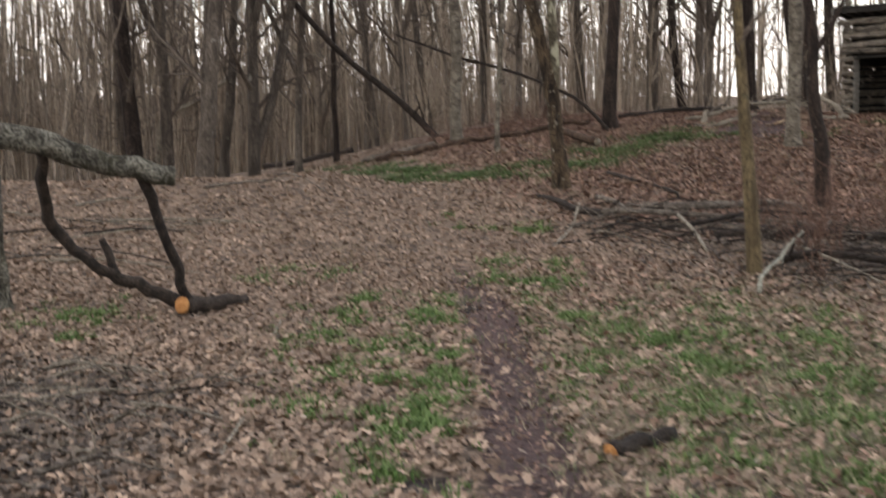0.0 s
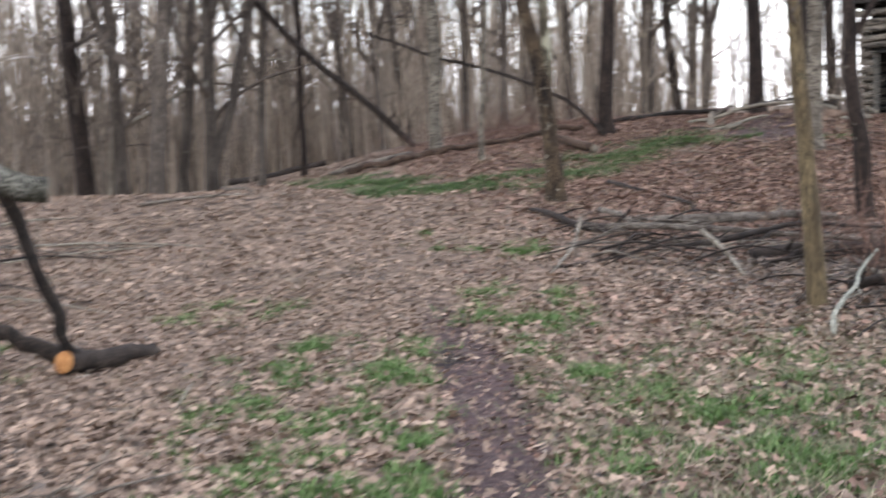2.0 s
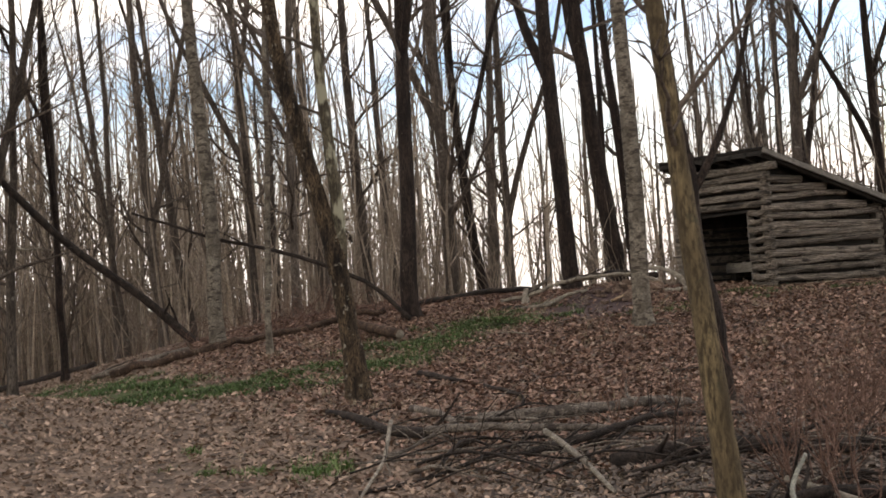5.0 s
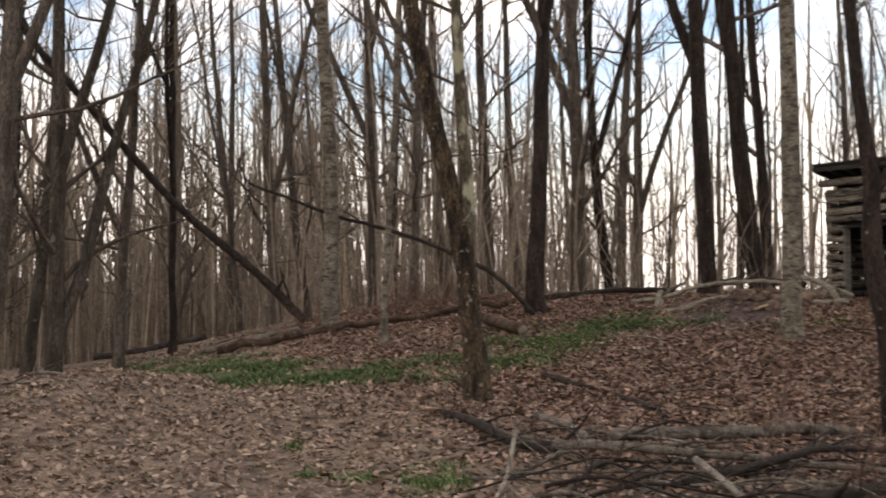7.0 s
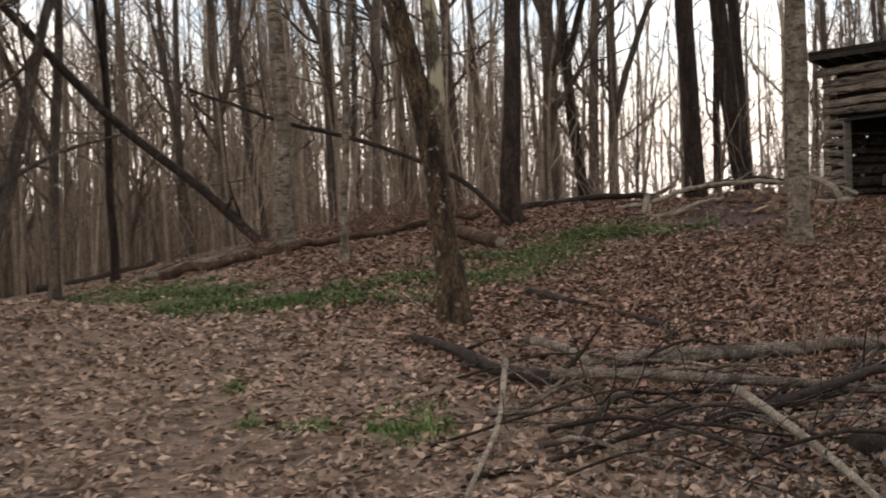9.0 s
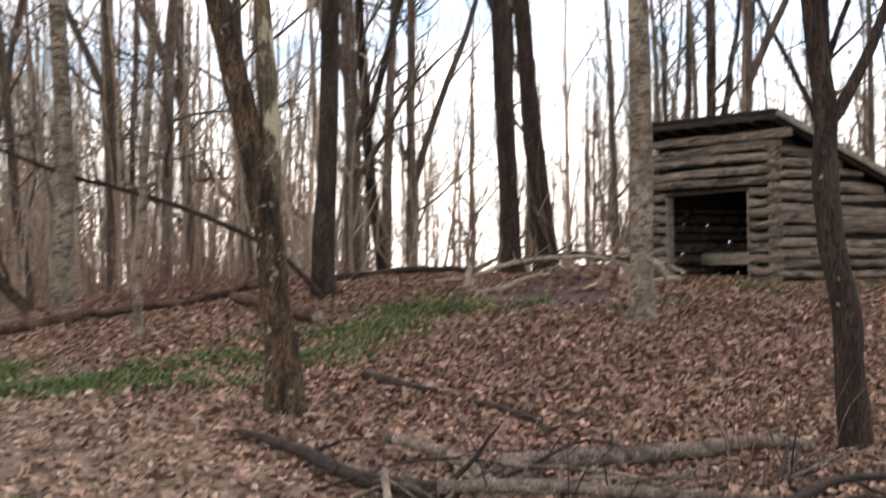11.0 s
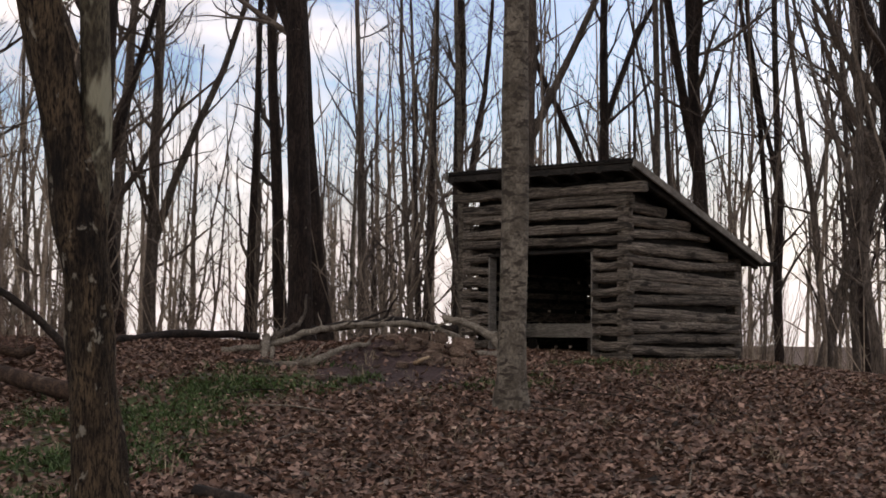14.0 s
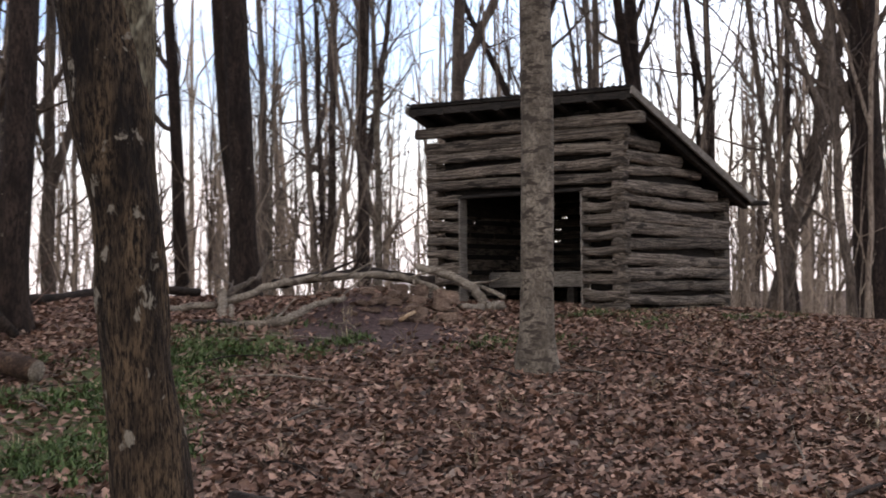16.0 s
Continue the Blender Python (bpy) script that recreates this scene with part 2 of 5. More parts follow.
def ground_material():
    m = bpy.data.materials.new("forest_floor")
    m.use_nodes = True
    bsdf = m.node_tree.nodes["Principled BSDF"]
    vec = node(m, "ShaderNodeTexCoord").outputs["Object"]
    big, mid, fine = noised(m, vec, 0.7, 4), noised(m, vec, 5, 6, 0.7), noised(m, vec, 26, 5, 0.7)
    vor = node(m, "ShaderNodeTexVoronoi", Scale=13.0)
    link(m, vec, vor.inputs["Vector"])
    tan = mixed(m, stepped(m, fine, 0.3, 0.7), (0.13, 0.091, 0.065), (0.28, 0.202, 0.147))
    red = mixed(m, stepped(m, fine, 0.3, 0.7), (0.065, 0.037, 0.028), (0.165, 0.099, 0.067))

    def mask(key):
        a = m.node_tree.nodes.new("ShaderNodeAttribute")
        a.attribute_name = key
        add = node(m, "ShaderNodeMath")
        sub = node(m, "ShaderNodeMath")
        sub.operation = "MULTIPLY_ADD"
        sub.inputs[1].default_value, sub.inputs[2].default_value = 0.9, -0.45
        link(m, mid, sub.inputs[0])
        link(m, a.outputs["Fac"], add.inputs[0])
        link(m, sub.outputs[0], add.inputs[1])
        return stepped(m, add.outputs[0], 0.38, 0.66)

    leafy = mixed(m, mask("russet"), tan, red)
    piece = mixed(m, vor.outputs["Color"], leafy, mixed(m, 0.5, leafy, (0.27, 0.195, 0.145)))
    piece = mixed(m, stepped(m, mid, 0.55, 0.36), piece, (0.065, 0.047, 0.035))
    soil = mixed(m, stepped(m, fine, 0.35, 0.7), (0.045, 0.029, 0.028), (0.125, 0.082, 0.075))
    green = mixed(m, stepped(m, fine, 0.35, 0.7), (0.04, 0.055, 0.018), (0.105, 0.14, 0.045))
    col = mixed(m, mask("green"), piece, green)
    col = mixed(m, mask("trail"), col, soil)
    col = mixed(m, mask("mud"), col, (0.022, 0.015, 0.014))
    col = mixed(m, stepped(m, big, 0.62, 0.4), col, mixed(m, 0.25, col, (0.03, 0.024, 0.02)))
    link(m, col, bsdf.inputs["Base Color"])
    bsdf.inputs["Roughness"].default_value = 0.95
    bsdf.inputs["Specular IOR Level"].default_value = 0.2
    b = node(m, "ShaderNodeBump", Strength=0.9, Distance=0.03)
    s = node(m, "ShaderNodeMath")
    link(m, mid, s.inputs[0])
    link(m, vor.outputs["Distance"], s.inputs[1])
    link(m, s.outputs[0], b.inputs["Height"])
    link(m, b.outputs["Normal"], bsdf.inputs["Normal"])
    return m


# ---- mesh helpers ----
class Geo:
    """Vertices and faces gathered for one mesh."""

    def __init__(self):
        self.v, self.f, self.n = [], [], 0

    def add(self, verts, faces):
        self.v.append(np.asarray(verts, float))
        self.f += [tuple(i + self.n for i in f) for f in faces]
        self.n += len(verts)
        return self

    def mesh(self, name, smooth=True):
        me = bpy.data.meshes.new(name)
        me.from_pydata(np.concatenate(self.v).tolist(), [], self.f)
        if smooth:
            me.shade_smooth()
        return me


def part(name, geo, material, parent=None, label="", smooth=True):
    """Links geo (or a mesh) as one mesh object under parent."""
    me = geo.mesh(name, smooth) if isinstance(geo, Geo) else geo
    if material:
        me.materials.append(material)
    ob = new(name, me)
    ob.parent = parent
    return tagged(ob, label)


def empty_at(name, x, y, z, turn=0.0):
    ob = new(name)
    ob.empty_display_size = 0.2
    ob.matrix_basis = pose(x, y, z, 0, 0, turn)
    return ob


def tube(geo, pts, radii, sides=8, rough=0.0, seed=0.0, cap=True, closed_tip=False):
    """A tapered tube along pts, with a lumpy skin."""
    pts = [Vector(p) for p in pts]
    verts, faces, n = [], [], len(pts)
    ref = None
    for i, p in enumerate(pts):
        d = (pts[min(i + 1, n - 1)] - pts[max(i - 1, 0)]).normalized()
        if ref is None:
            ref = d.orthogonal().normalized()
        ref = (ref - d * ref.dot(d)).normalized()
        side = d.cross(ref)
        for k in range(sides):
            a = 2 * math.pi * k / sides
            out = ref * math.cos(a) + side * math.sin(a)
            r = radii[i]
            if rough:
                q = p * 4.0 + out * 1.3 + Vector((seed, seed * 1.7, 0))
                r *= 1 + rough * noise.noise(q) + rough * 0.5 * noise.noise(q * 2.7)
            verts.append(p + out * r)
    for i in range(n - 1):
        for k in range(sides):
            a, b = i * sides + k, i * sides + (k + 1) % sides
            faces.append((a, b, b + sides, a + sides))
    if cap:
        faces.append(tuple(reversed(range(sides))))
        faces.append(tuple(range((n - 1) * sides, n * sides)))
    return geo.add([v[:] for v in verts], faces)


def smooth_line(pts, steps=5):
    """Points on a smooth curve through pts."""
    pts = [Vector(p) for p in pts]
    out = []
    for i in range(len(pts) - 1):
        a, b, c, d = pts[max(i - 1, 0)], pts[i], pts[i + 1], pts[min(i + 2, len(pts) - 1)]
        for k in range(steps):
            t = k / steps
            out.append(0.5 * ((2 * b) + (c - a) * t + (2 * a - 5 * b + 4 * c - d) * t * t + (3 * b - a - 3 * c + d) * t ** 3))
    return out + [pts[-1]]


def numeric_mesh(name, verts, tris):
    """A large triangle mesh from arrays."""
    me = bpy.data.meshes.new(name)
    me.vertices.add(len(verts))
    me.vertices.foreach_set("co", np.asarray(verts, np.float32).ravel())
    me.loops.add(len(tris) * 3)
    me.loops.foreach_set("vertex_index", np.asarray(tris, np.int32).ravel())
    me.polygons.add(len(tris))
    me.polygons.foreach_set("loop_start", np.arange(0, len(tris) * 3, 3, dtype=np.int32))
    me.update(calc_edges=True)
    return me


# ---- lie of the land: soft swells on a coarse net ----
NET_X, NET_Y, NET_WIDTH, LEVEL = (-14, -8, -2, 4, 10, 16), (-4, 4, 11, 18, 25, 32, 40), 4.6, -0.2
SWELL = [
    -0.02, -0.25, -2.36, 1.63, -0.32, 0.17, -0.39,
    0.43, 0.55, 0.5, -0.08, -1.14, -0.46, -0.02,
    0.3, -0.06, -0.51, 0.03, 0.7, 0.21, 0.23,
    0.12, -0.07, 0.27, 0.03, -0.25, 0.9, 0.45,
    0.12, -0.15, -0.03, -0.48, 0.8, 0.15, -0.07,
    0.08, 0.15, -1.16, 0.53, -0.05, 0.62, -0.13,
]


def land(x, y):
    x, y = np.asarray(x, float), np.asarray(y, float)
    z = np.full(np.broadcast(x, y).shape, LEVEL)
    k = 0
    for gx in NET_X:
        for gy in NET_Y:
            z = z + SWELL[k] * np.exp(-((x - gx) ** 2 + (y - gy) ** 2) / (2 * NET_WIDTH ** 2))
            k += 1
    far = np.clip(np.hypot(x - 2, y - 15) - 45, 0, None)
    west = np.clip((1.0 - x) / 6, 0, 1)
    valley = -0.072 * np.clip(y - 33.5, 0, 60) + 0.034 * np.clip(y - 95, 0, 180)
    heap = 0.26 * np.exp(-(((x - 6.7) / 0.95) ** 2 + ((y - 27.7) / 0.55) ** 2))
    roll = np.clip((y - 80) / 60, 0, 1) * (1.6 * np.sin(0.045 * x + 0.6) + 0.9 * np.sin(0.13 * x + 0.02 * y))
    edge = np.clip((-1.25 - x) / 1.5, 0, 1)
    mound = (0.46 + 0.08 * np.clip(-3 - x, 0, 3)) * edge * edge * (3 - 2 * edge) * np.clip((x + 12) / 4, 0, 1) * np.exp(-((y - 20.8) / 2.6) ** 2)
    return z + heap + mound - 0.012 * np.minimum(far, 300) * (1 - west) + (valley + roll) * west


def ripple(x, y):
    return 0.018 * np.sin(1.9 * x + 0.7 * y) * np.sin(1.3 * y - 0.6 * x) + 0.010 * np.sin(4.3 * x - 2.1 * y) * np.sin(3.7 * y + 1.1 * x)


def height(x, y):
    return land(x, y) + ripple(x, y) - 0.035 * trail(x, y)


def near_line(x, y, line):
    best = np.full(np.broadcast(x, y).shape, 1e9)
    for (ax, ay), (bx, by) in zip(line, line[1:]):
        dx, dy = bx - ax, by - ay
        t = np.clip(((x - ax) * dx + (y - ay) * dy) / (dx * dx + dy * dy), 0, 1)
        best = np.minimum(best, np.hypot(x - ax - t * dx, y - ay - t * dy))
    return best


TRAIL = [(0.1, -12), (0.3, 0), (0.4, 5.7), (0.36, 8.5), (0.25, 11), (-0.1, 14), (-0.5, 17.5), (-0.75, 20.4), (-1.4, 22.8), (-2.6, 26), (-4.6, 31), (-8, 40)]
STRIP = [(-4.6, 30.5), (-2.8, 26.9), (-1.2, 23.6), (-0.3, 22.7), (1.0, 22.7), (2.1, 23.7), (3.2, 25.6), (4.3, 26.1), (5.0, 26.7)]


def trail(x, y):
    x, y = np.asarray(x, float), np.asarray(y, float)
    return np.clip(1.75 - near_line(x, y, TRAIL) / 0.205, 0, 1) * np.clip((17 - y) / 6, 0.36, 1)


def bare(x, y):
    x, y = np.asarray(x, float), np.asarray(y, float)
    return np.clip(1.7 - 1.2 * np.hypot((x - 6.2 - 0.25 * (y - 26.6)) / 0.95, (y - 26.6) / 1.0), 0, 1)


def patch_of(x, y, cx, cy, rx, ry):
    return np.clip(1.3 - np.hypot((x - cx) / rx, (y - cy) / ry), 0, 1)


TUFTS = [(-1.11, 10.2, 0.13), (-0.89, 9.8, 0.11), (-0.58, 9.8, 0.16), (-1.3, 8.06, 0.10), (-0.87, 8.94, 0.1), (-0.74, 8.57, 0.1), (-0.51, 8.9, 0.12), (-0.36, 11.1, 0.22), (-0.14, 9.1, 0.18), (-0.15, 8.0, 0.22), (-0.13, 7.5, 0.2), (-0.33, 6.5, 0.14), (-0.5, 8.1, 0.1), (-0.2, 7.0, 0.16), (-1.0, 12.0, 0.2), (-3.3, 10.8, 0.2), (-3.2, 9.9, 0.25), (0.59, 12.6, 0.25), (1.0, 10.6, 0.25), (1.25, 9.9, 0.22), (1.5, 9.3, 0.25)]


def lawn(x, y):
    """Where thin grass grows."""
    x, y = np.asarray(x, float), np.asarray(y, float)
    g = 0.95 * patch_of(x, y, -0.22, 8.4, 0.33, 4.4)
    g = np.maximum(g, 0.5 * patch_of(x, y, -0.8, 8.8, 0.55, 2.4))
    g = np.maximum(g, 0.5 * patch_of(x, y, -1.0, 10.6, 0.6, 1.6))
    g = np.maximum(g, 0.55 * patch_of(x, y, 1.9, 8.2, 1.4, 2.9))
    g = np.maximum(g, 0.7 * patch_of(x, y, 0.65, 12.8, 0.55, 1.6))
    g = np.maximum(g, 0.6 * patch_of(x, y, 0.75, 16.6, 0.5, 0.5))
    g = np.maximum(g, 0.45 * patch_of(x, y, -0.2, 17.4, 0.25, 0.7))
    g = np.maximum(g, 0.6 * patch_of(x, y, -3.6, 11.2, 0.6, 0.9))
    g = np.maximum(g, 0.45 * patch_of(x, y, 1.6, 5.0, 1.2, 1.8))
    g = np.maximum(g, 0.5 * patch_of(x, y, -1.9, 13.6, 0.6, 0.6))
    clump = np.sin(5.1 * x + 1.7 * y + 0.6) * np.sin(3.3 * y - 2.3 * x) + 0.6 * np.sin(11.3 * x - 4.1 * y) * np.sin(7.7 * y + 5.9 * x)
    g = g * np.clip(0.15 + 1.05 * clump, 0.03, 1)
    for cx, cy, r in TUFTS:
        g = np.maximum(g, 0.9 * patch_of(x, y, cx, cy, 0.62 * r, r))
    return np.minimum(g, 1) * (1 - np.minimum(mud(x, y), 1))


def field(x, y):
    """The open patch of thin faded grass beside the trail."""
    return patch_of(x, y, 2.3, 7.8, 2.4, 4.2) * (1 - trail(x, y))


def mud(x, y):
    """Two dark wet hollows in the trail."""
    return np.maximum(patch_of(x, y, -0.10, 5.65, 0.26, 0.22), patch_of(x, y, 0.05, 11.5, 0.2, 0.4))


def bank(x, y):
    """The damp bank of dark leaves and sticks."""
    return patch_of(x, y, -2.9, 6.0, 1.3, 2.6)


def strip(x, y):
    """The band of dark low plants along the foot of the rise."""
    x, y = np.asarray(x, float), np.asarray(y, float)
    g = np.clip(1.25 - near_line(x, y, STRIP) / 0.9, 0, 1) * np.clip((x + 4.4) / 3, 0.45, 1)
    g = np.maximum(g, 0.55 * patch_of(x, y, 6.9, 25.5, 0.8, 0.35))
    g = np.maximum(g, 0.4 * patch_of(x, y, 8.6, 25.9, 1.6, 0.4))
    g = np.maximum(g, 0.45 * patch_of(x, y, 8.9, 26.7, 0.9, 0.35))
    g = np.maximum(g, 0.4 * patch_of(x, y, 10.6, 26.0, 1.2, 0.35))
    return np.maximum(g, 0.7 * patch_of(x, y, 3.2, 24.2, 0.9, 0.6))


def build_ground():
    def axis(lo, hi, step, reach):
        core = list(np.arange(lo, hi + 1e-6, step))
        out, d, p = [], step, hi
        while p < reach:
            d *= 1.28
            p += d
            out.append(p)
        low, d, p = [], step, lo
        while p > -reach:
            d *= 1.28
            p -= d
            low.append(p)
        return np.array(low[::-1] + core + out)

    xs, ys = axis(-7.0, 13.0, 0.16, 900), axis(-1.0, 33.0, 0.16, 900)
    gx, gy = np.meshgrid(xs, ys, indexing="ij")
    z = height(gx, gy)
    near = np.clip(1 - (np.hypot(gx - 2, gy - 15) - 30) / 10, 0, 1)
    rng = np.random.default_rng(5)
    z = z + near * rng.normal(0, 0.006, z.shape)
    nx, ny = z.shape
    i = np.arange(nx * ny).reshape(nx, ny)
    quads = np.stack([i[:-1, :-1], i[1:, :-1], i[1:, 1:], i[:-1, 1:]], -1).reshape(-1, 4)
    tris = np.concatenate([quads[:, [0, 1, 2]], quads[:, [0, 2, 3]]])
    me = numeric_mesh("ground", np.stack([gx, gy, z], -1).reshape(-1, 3), tris)
    me.shade_smooth()
    russet = np.clip((gx - 1.5) / 3 + (gy - 17) / 9, 0, 1)
    for key, value in (("trail", np.maximum(trail(gx, gy), bare(gx, gy))), ("green", np.maximum(np.maximum(0.42 * lawn(gx, gy), 0.50 * field(gx, gy)), 0.72 * strip(gx, gy))), ("russet", russet), ("mud", mud(gx, gy))):
        a = me.attributes.new(key, "FLOAT", "POINT")
        a.data.foreach_set("value", value.ravel().astype(np.float32))
    me.materials.append(ground_material())
    return tagged(new("ground", me), "leaf-strewn forest floor with a worn dirt trail", "ground", kind="structure")


build_ground()


def on(x, y, lift=0.0):
    return (x, y, float(height(x, y)) + lift)


# ---- the log shelter ----
CABIN = (9.603, 26.884, 0.90)
CABIN_TURN = math.degrees(0.282) + 90
WIDE, DEEP, OVER, FRONT, BACK, TALL, REAR = 2.658, 2.613, 0.274, 0.17, 0.40, 2.469, 1.385
DOOR_A, DOOR_W, DOOR_H = 0.465, 1.781, 1.374


def hewn_log(length, tall, thick, seed, taper=0.0):
    """A rough-hewn log along x from 0 to length, about its own middle, with worn edges and checked ends."""
    geo = Geo()
    rng = random.Random(seed)
    n, sides = max(4, int(length / 0.075)), 12
    verts, faces = [], []
    bend, ph = rng.uniform(-0.022, 0.022), rng.uniform(0, 9)
    for i in range(n + 1):
        s = i / n
        x = s * length
        k = 1 - taper * s
        mid = bend * math.sin(math.pi * s) + 0.012 * math.sin(6 * s + ph)
        for j in range(sides):
            a = 2 * math.pi * j / sides
            c, q = math.cos(a), math.sin(a)
            cy, cz = math.copysign(abs(c) ** 0.55, c), math.copysign(abs(q) ** 0.72, q)
            lump = 1 + 0.30 * noise.noise(Vector((x * 2.1 + seed * 3.1, c * 1.2, q * 1.2))) + 0.16 * noise.noise(Vector((x * 6.5 + seed * 1.7, c * 2, q * 2))) + 0.12 * noise.noise(Vector((x * 16 + seed, c * 3, q * 3)))
            verts.append((x, cy * thick / 2 * lump * k, mid + cz * tall / 2 * lump * k))
    for i in range(n):
        for j in range(sides):
            a, b = i * sides + j, i * sides + (j + 1) % sides
            faces.append((a, b, b + sides, a + sides))
    faces.append(tuple(reversed(range(sides))))
    faces.append(tuple(range(n * sides, (n + 1) * sides)))
    return geo.add(verts, faces)


def box(geo, lo, hi, bevel=0.006):
    bm = bmesh.new()
    bmesh.ops.create_cube(bm, size=1)
    for v in bm.verts:
        v.co = [lo[k] + (v.co[k] + 0.5) * (hi[k] - lo[k]) for k in range(3)]
    bmesh.ops.bevel(bm, geom=bm.edges[:], offset=bevel, segments=1, affect="EDGES")
    bm.verts.index_update()
    geo.add([v.co[:] for v in bm.verts], [[v.index for v in f.verts] for f in bm.faces])
    bm.free()
    return geo


def build_cabin():
    # local x runs along the front from the near corner, y goes towards the camera's side, -y is depth
    cabin = empty_at("log_shelter", *CABIN, CABIN_TURN)
    tagged(cabin, "weathered grey log shelter with a black slanting roof and doorway", "shelter")
    course, thick = 0.166, 0.15
    front_top = TALL - 0.42

    def log(x, y, z, length, along_depth=False, tall=course * 0.93, seed=0, th=thick, tilt=0.0):
        tilt = tilt or ((seed * 37) % 11 - 5) * 0.2
        ob = part("log", hewn_log(length, tall, th, seed, 0.05), LOG, cabin)
        ob.matrix_basis = pose(x, y, z, 0, tilt, -90 if along_depth else 0)
        return ob

    rng = random.Random(11)
    z, k = -0.10, 0
    while z + course * 0.5 < front_top:
        mid = z + course / 2
        tall = course * rng.uniform(0.66, 0.9)
        a, b = -0.05 - rng.uniform(0, 0.05), WIDE + 0.04 + rng.uniform(0, 0.05)
        if mid < DOOR_H - 0.02:
            log(a, 0, mid, DOOR_A - a, tall=tall, seed=k)
            log(DOOR_A + DOOR_W, 0, mid, b - DOOR_A - DOOR_W, tall=tall, seed=k + 40)
        else:
            log(a, 0, mid, b - a, tall=tall, seed=k)
        z += course
        k += 1
    log(-0.30, 0.01, front_top + 0.06, WIDE + 0.55, tall=0.14, seed=77, th=0.17)
    # side and rear walls, each course as long as the slope of the roof allows
    slope = (TALL - REAR) / (DEEP + FRONT + BACK)
    for side_x in (0.0, WIDE):
        z, k = -0.10 - course * 0.45, 100 + int(side_x * 10)
        while True:
            tall_here = rng.uniform(0.80, 1.25) * course
            mid = z + tall_here / 2
            reach = (TALL - 0.15 - (mid + tall_here / 2)) / slope - FRONT
            if reach < 0.5:
                break
            long = min(DEEP + 0.06, reach + 0.06)
            if side_x:
                part("log", box(Geo(), (side_x - 0.075, 0.06 - long, z), (side_x + 0.075, 0.06, z + tall_here - 0.03), 0.006), LOG, cabin, smooth=False)
                # inner strips are added to block light, leaving a few short slits
                at = 0.1
                while at < long - 0.1:
                    strip_long = rng.uniform(0.2, 0.6)
                    part("chinking", box(Geo(), (side_x - 0.098, max(-at - strip_long, 0.06 - long), z - 0.045), (side_x - 0.077, -at, z + 0.016), 0.003), SHADED_WOOD, cabin, smooth=False)
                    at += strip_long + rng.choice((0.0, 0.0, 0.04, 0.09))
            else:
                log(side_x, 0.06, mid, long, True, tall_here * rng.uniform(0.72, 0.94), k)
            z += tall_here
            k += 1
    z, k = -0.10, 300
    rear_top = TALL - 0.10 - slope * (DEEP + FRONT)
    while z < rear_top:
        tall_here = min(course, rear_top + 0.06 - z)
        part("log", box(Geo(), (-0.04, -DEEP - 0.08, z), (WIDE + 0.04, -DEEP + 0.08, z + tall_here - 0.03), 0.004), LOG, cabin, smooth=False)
        # added dark strips block the light through most of each gap
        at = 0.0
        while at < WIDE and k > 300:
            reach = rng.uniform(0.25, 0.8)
            part("chinking", box(Geo(), (at, -DEEP + 0.082, z - 0.045), (min(at + reach, WIDE), -DEEP + 0.10, z + 0.016), 0.003), SHADED_WOOD, cabin, smooth=False)
            at += reach + rng.choice((0.0, 0.05, 0.1))
        z += course
        k += 1
    # inner gable sheets up to the roof, added to block light and darken gaps
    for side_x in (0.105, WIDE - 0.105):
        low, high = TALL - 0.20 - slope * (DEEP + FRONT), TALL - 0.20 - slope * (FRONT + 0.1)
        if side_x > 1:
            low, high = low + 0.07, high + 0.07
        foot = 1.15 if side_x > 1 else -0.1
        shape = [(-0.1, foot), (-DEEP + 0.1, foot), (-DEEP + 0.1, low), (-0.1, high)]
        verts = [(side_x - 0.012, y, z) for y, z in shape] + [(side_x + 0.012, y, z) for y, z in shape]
        part("gable_lining", Geo().add(verts, [(0, 1, 2, 3), (7, 6, 5, 4), (0, 4, 5, 1), (1, 5, 6, 2), (2, 6, 7, 3), (3, 7, 4, 0)]), SHADED_WOOD, cabin, smooth=False)
    # dark boards added behind front logs beside and above the doorway as indoor shade
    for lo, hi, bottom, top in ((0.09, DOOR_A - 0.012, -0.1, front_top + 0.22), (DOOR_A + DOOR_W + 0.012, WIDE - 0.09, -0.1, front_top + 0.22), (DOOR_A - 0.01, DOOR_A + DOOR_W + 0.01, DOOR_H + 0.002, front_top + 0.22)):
        part("front_lining", box(Geo(), (lo, -0.115, bottom), (hi, -0.095, top)), SHADED_WOOD, cabin, smooth=False)
    # door posts, lintel board
    for x in (DOOR_A + 0.012, DOOR_A + DOOR_W - 0.012):
        part("door_post", box(Geo(), (x - 0.013, -0.09, -0.1), (x + 0.013, 0.06, DOOR_H - 0.02)), BOARD, cabin, smooth=False)
    part("lintel", box(Geo(), (DOOR_A - 0.03, -0.09, DOOR_H - 0.045), (DOOR_A + DOOR_W + 0.03, 0.07, DOOR_H - 0.01)), SHADED_WOOD, cabin, smooth=False)
    # sleeping bench of boards
    bench = part("sleeping_bench", box(Geo(), (0.1, -1.02, 0.24), (WIDE - 0.1, -0.98, 0.40)), BOARD, cabin, "grey plank sleeping bench", smooth=False)
    for i in range(5):
        y = -1.0 - i * 0.3
        part("bench_board", box(Geo(), (0.1, y - 0.29, 0.40), (WIDE - 0.1, y, 0.435)), BOARD, bench, smooth=False)
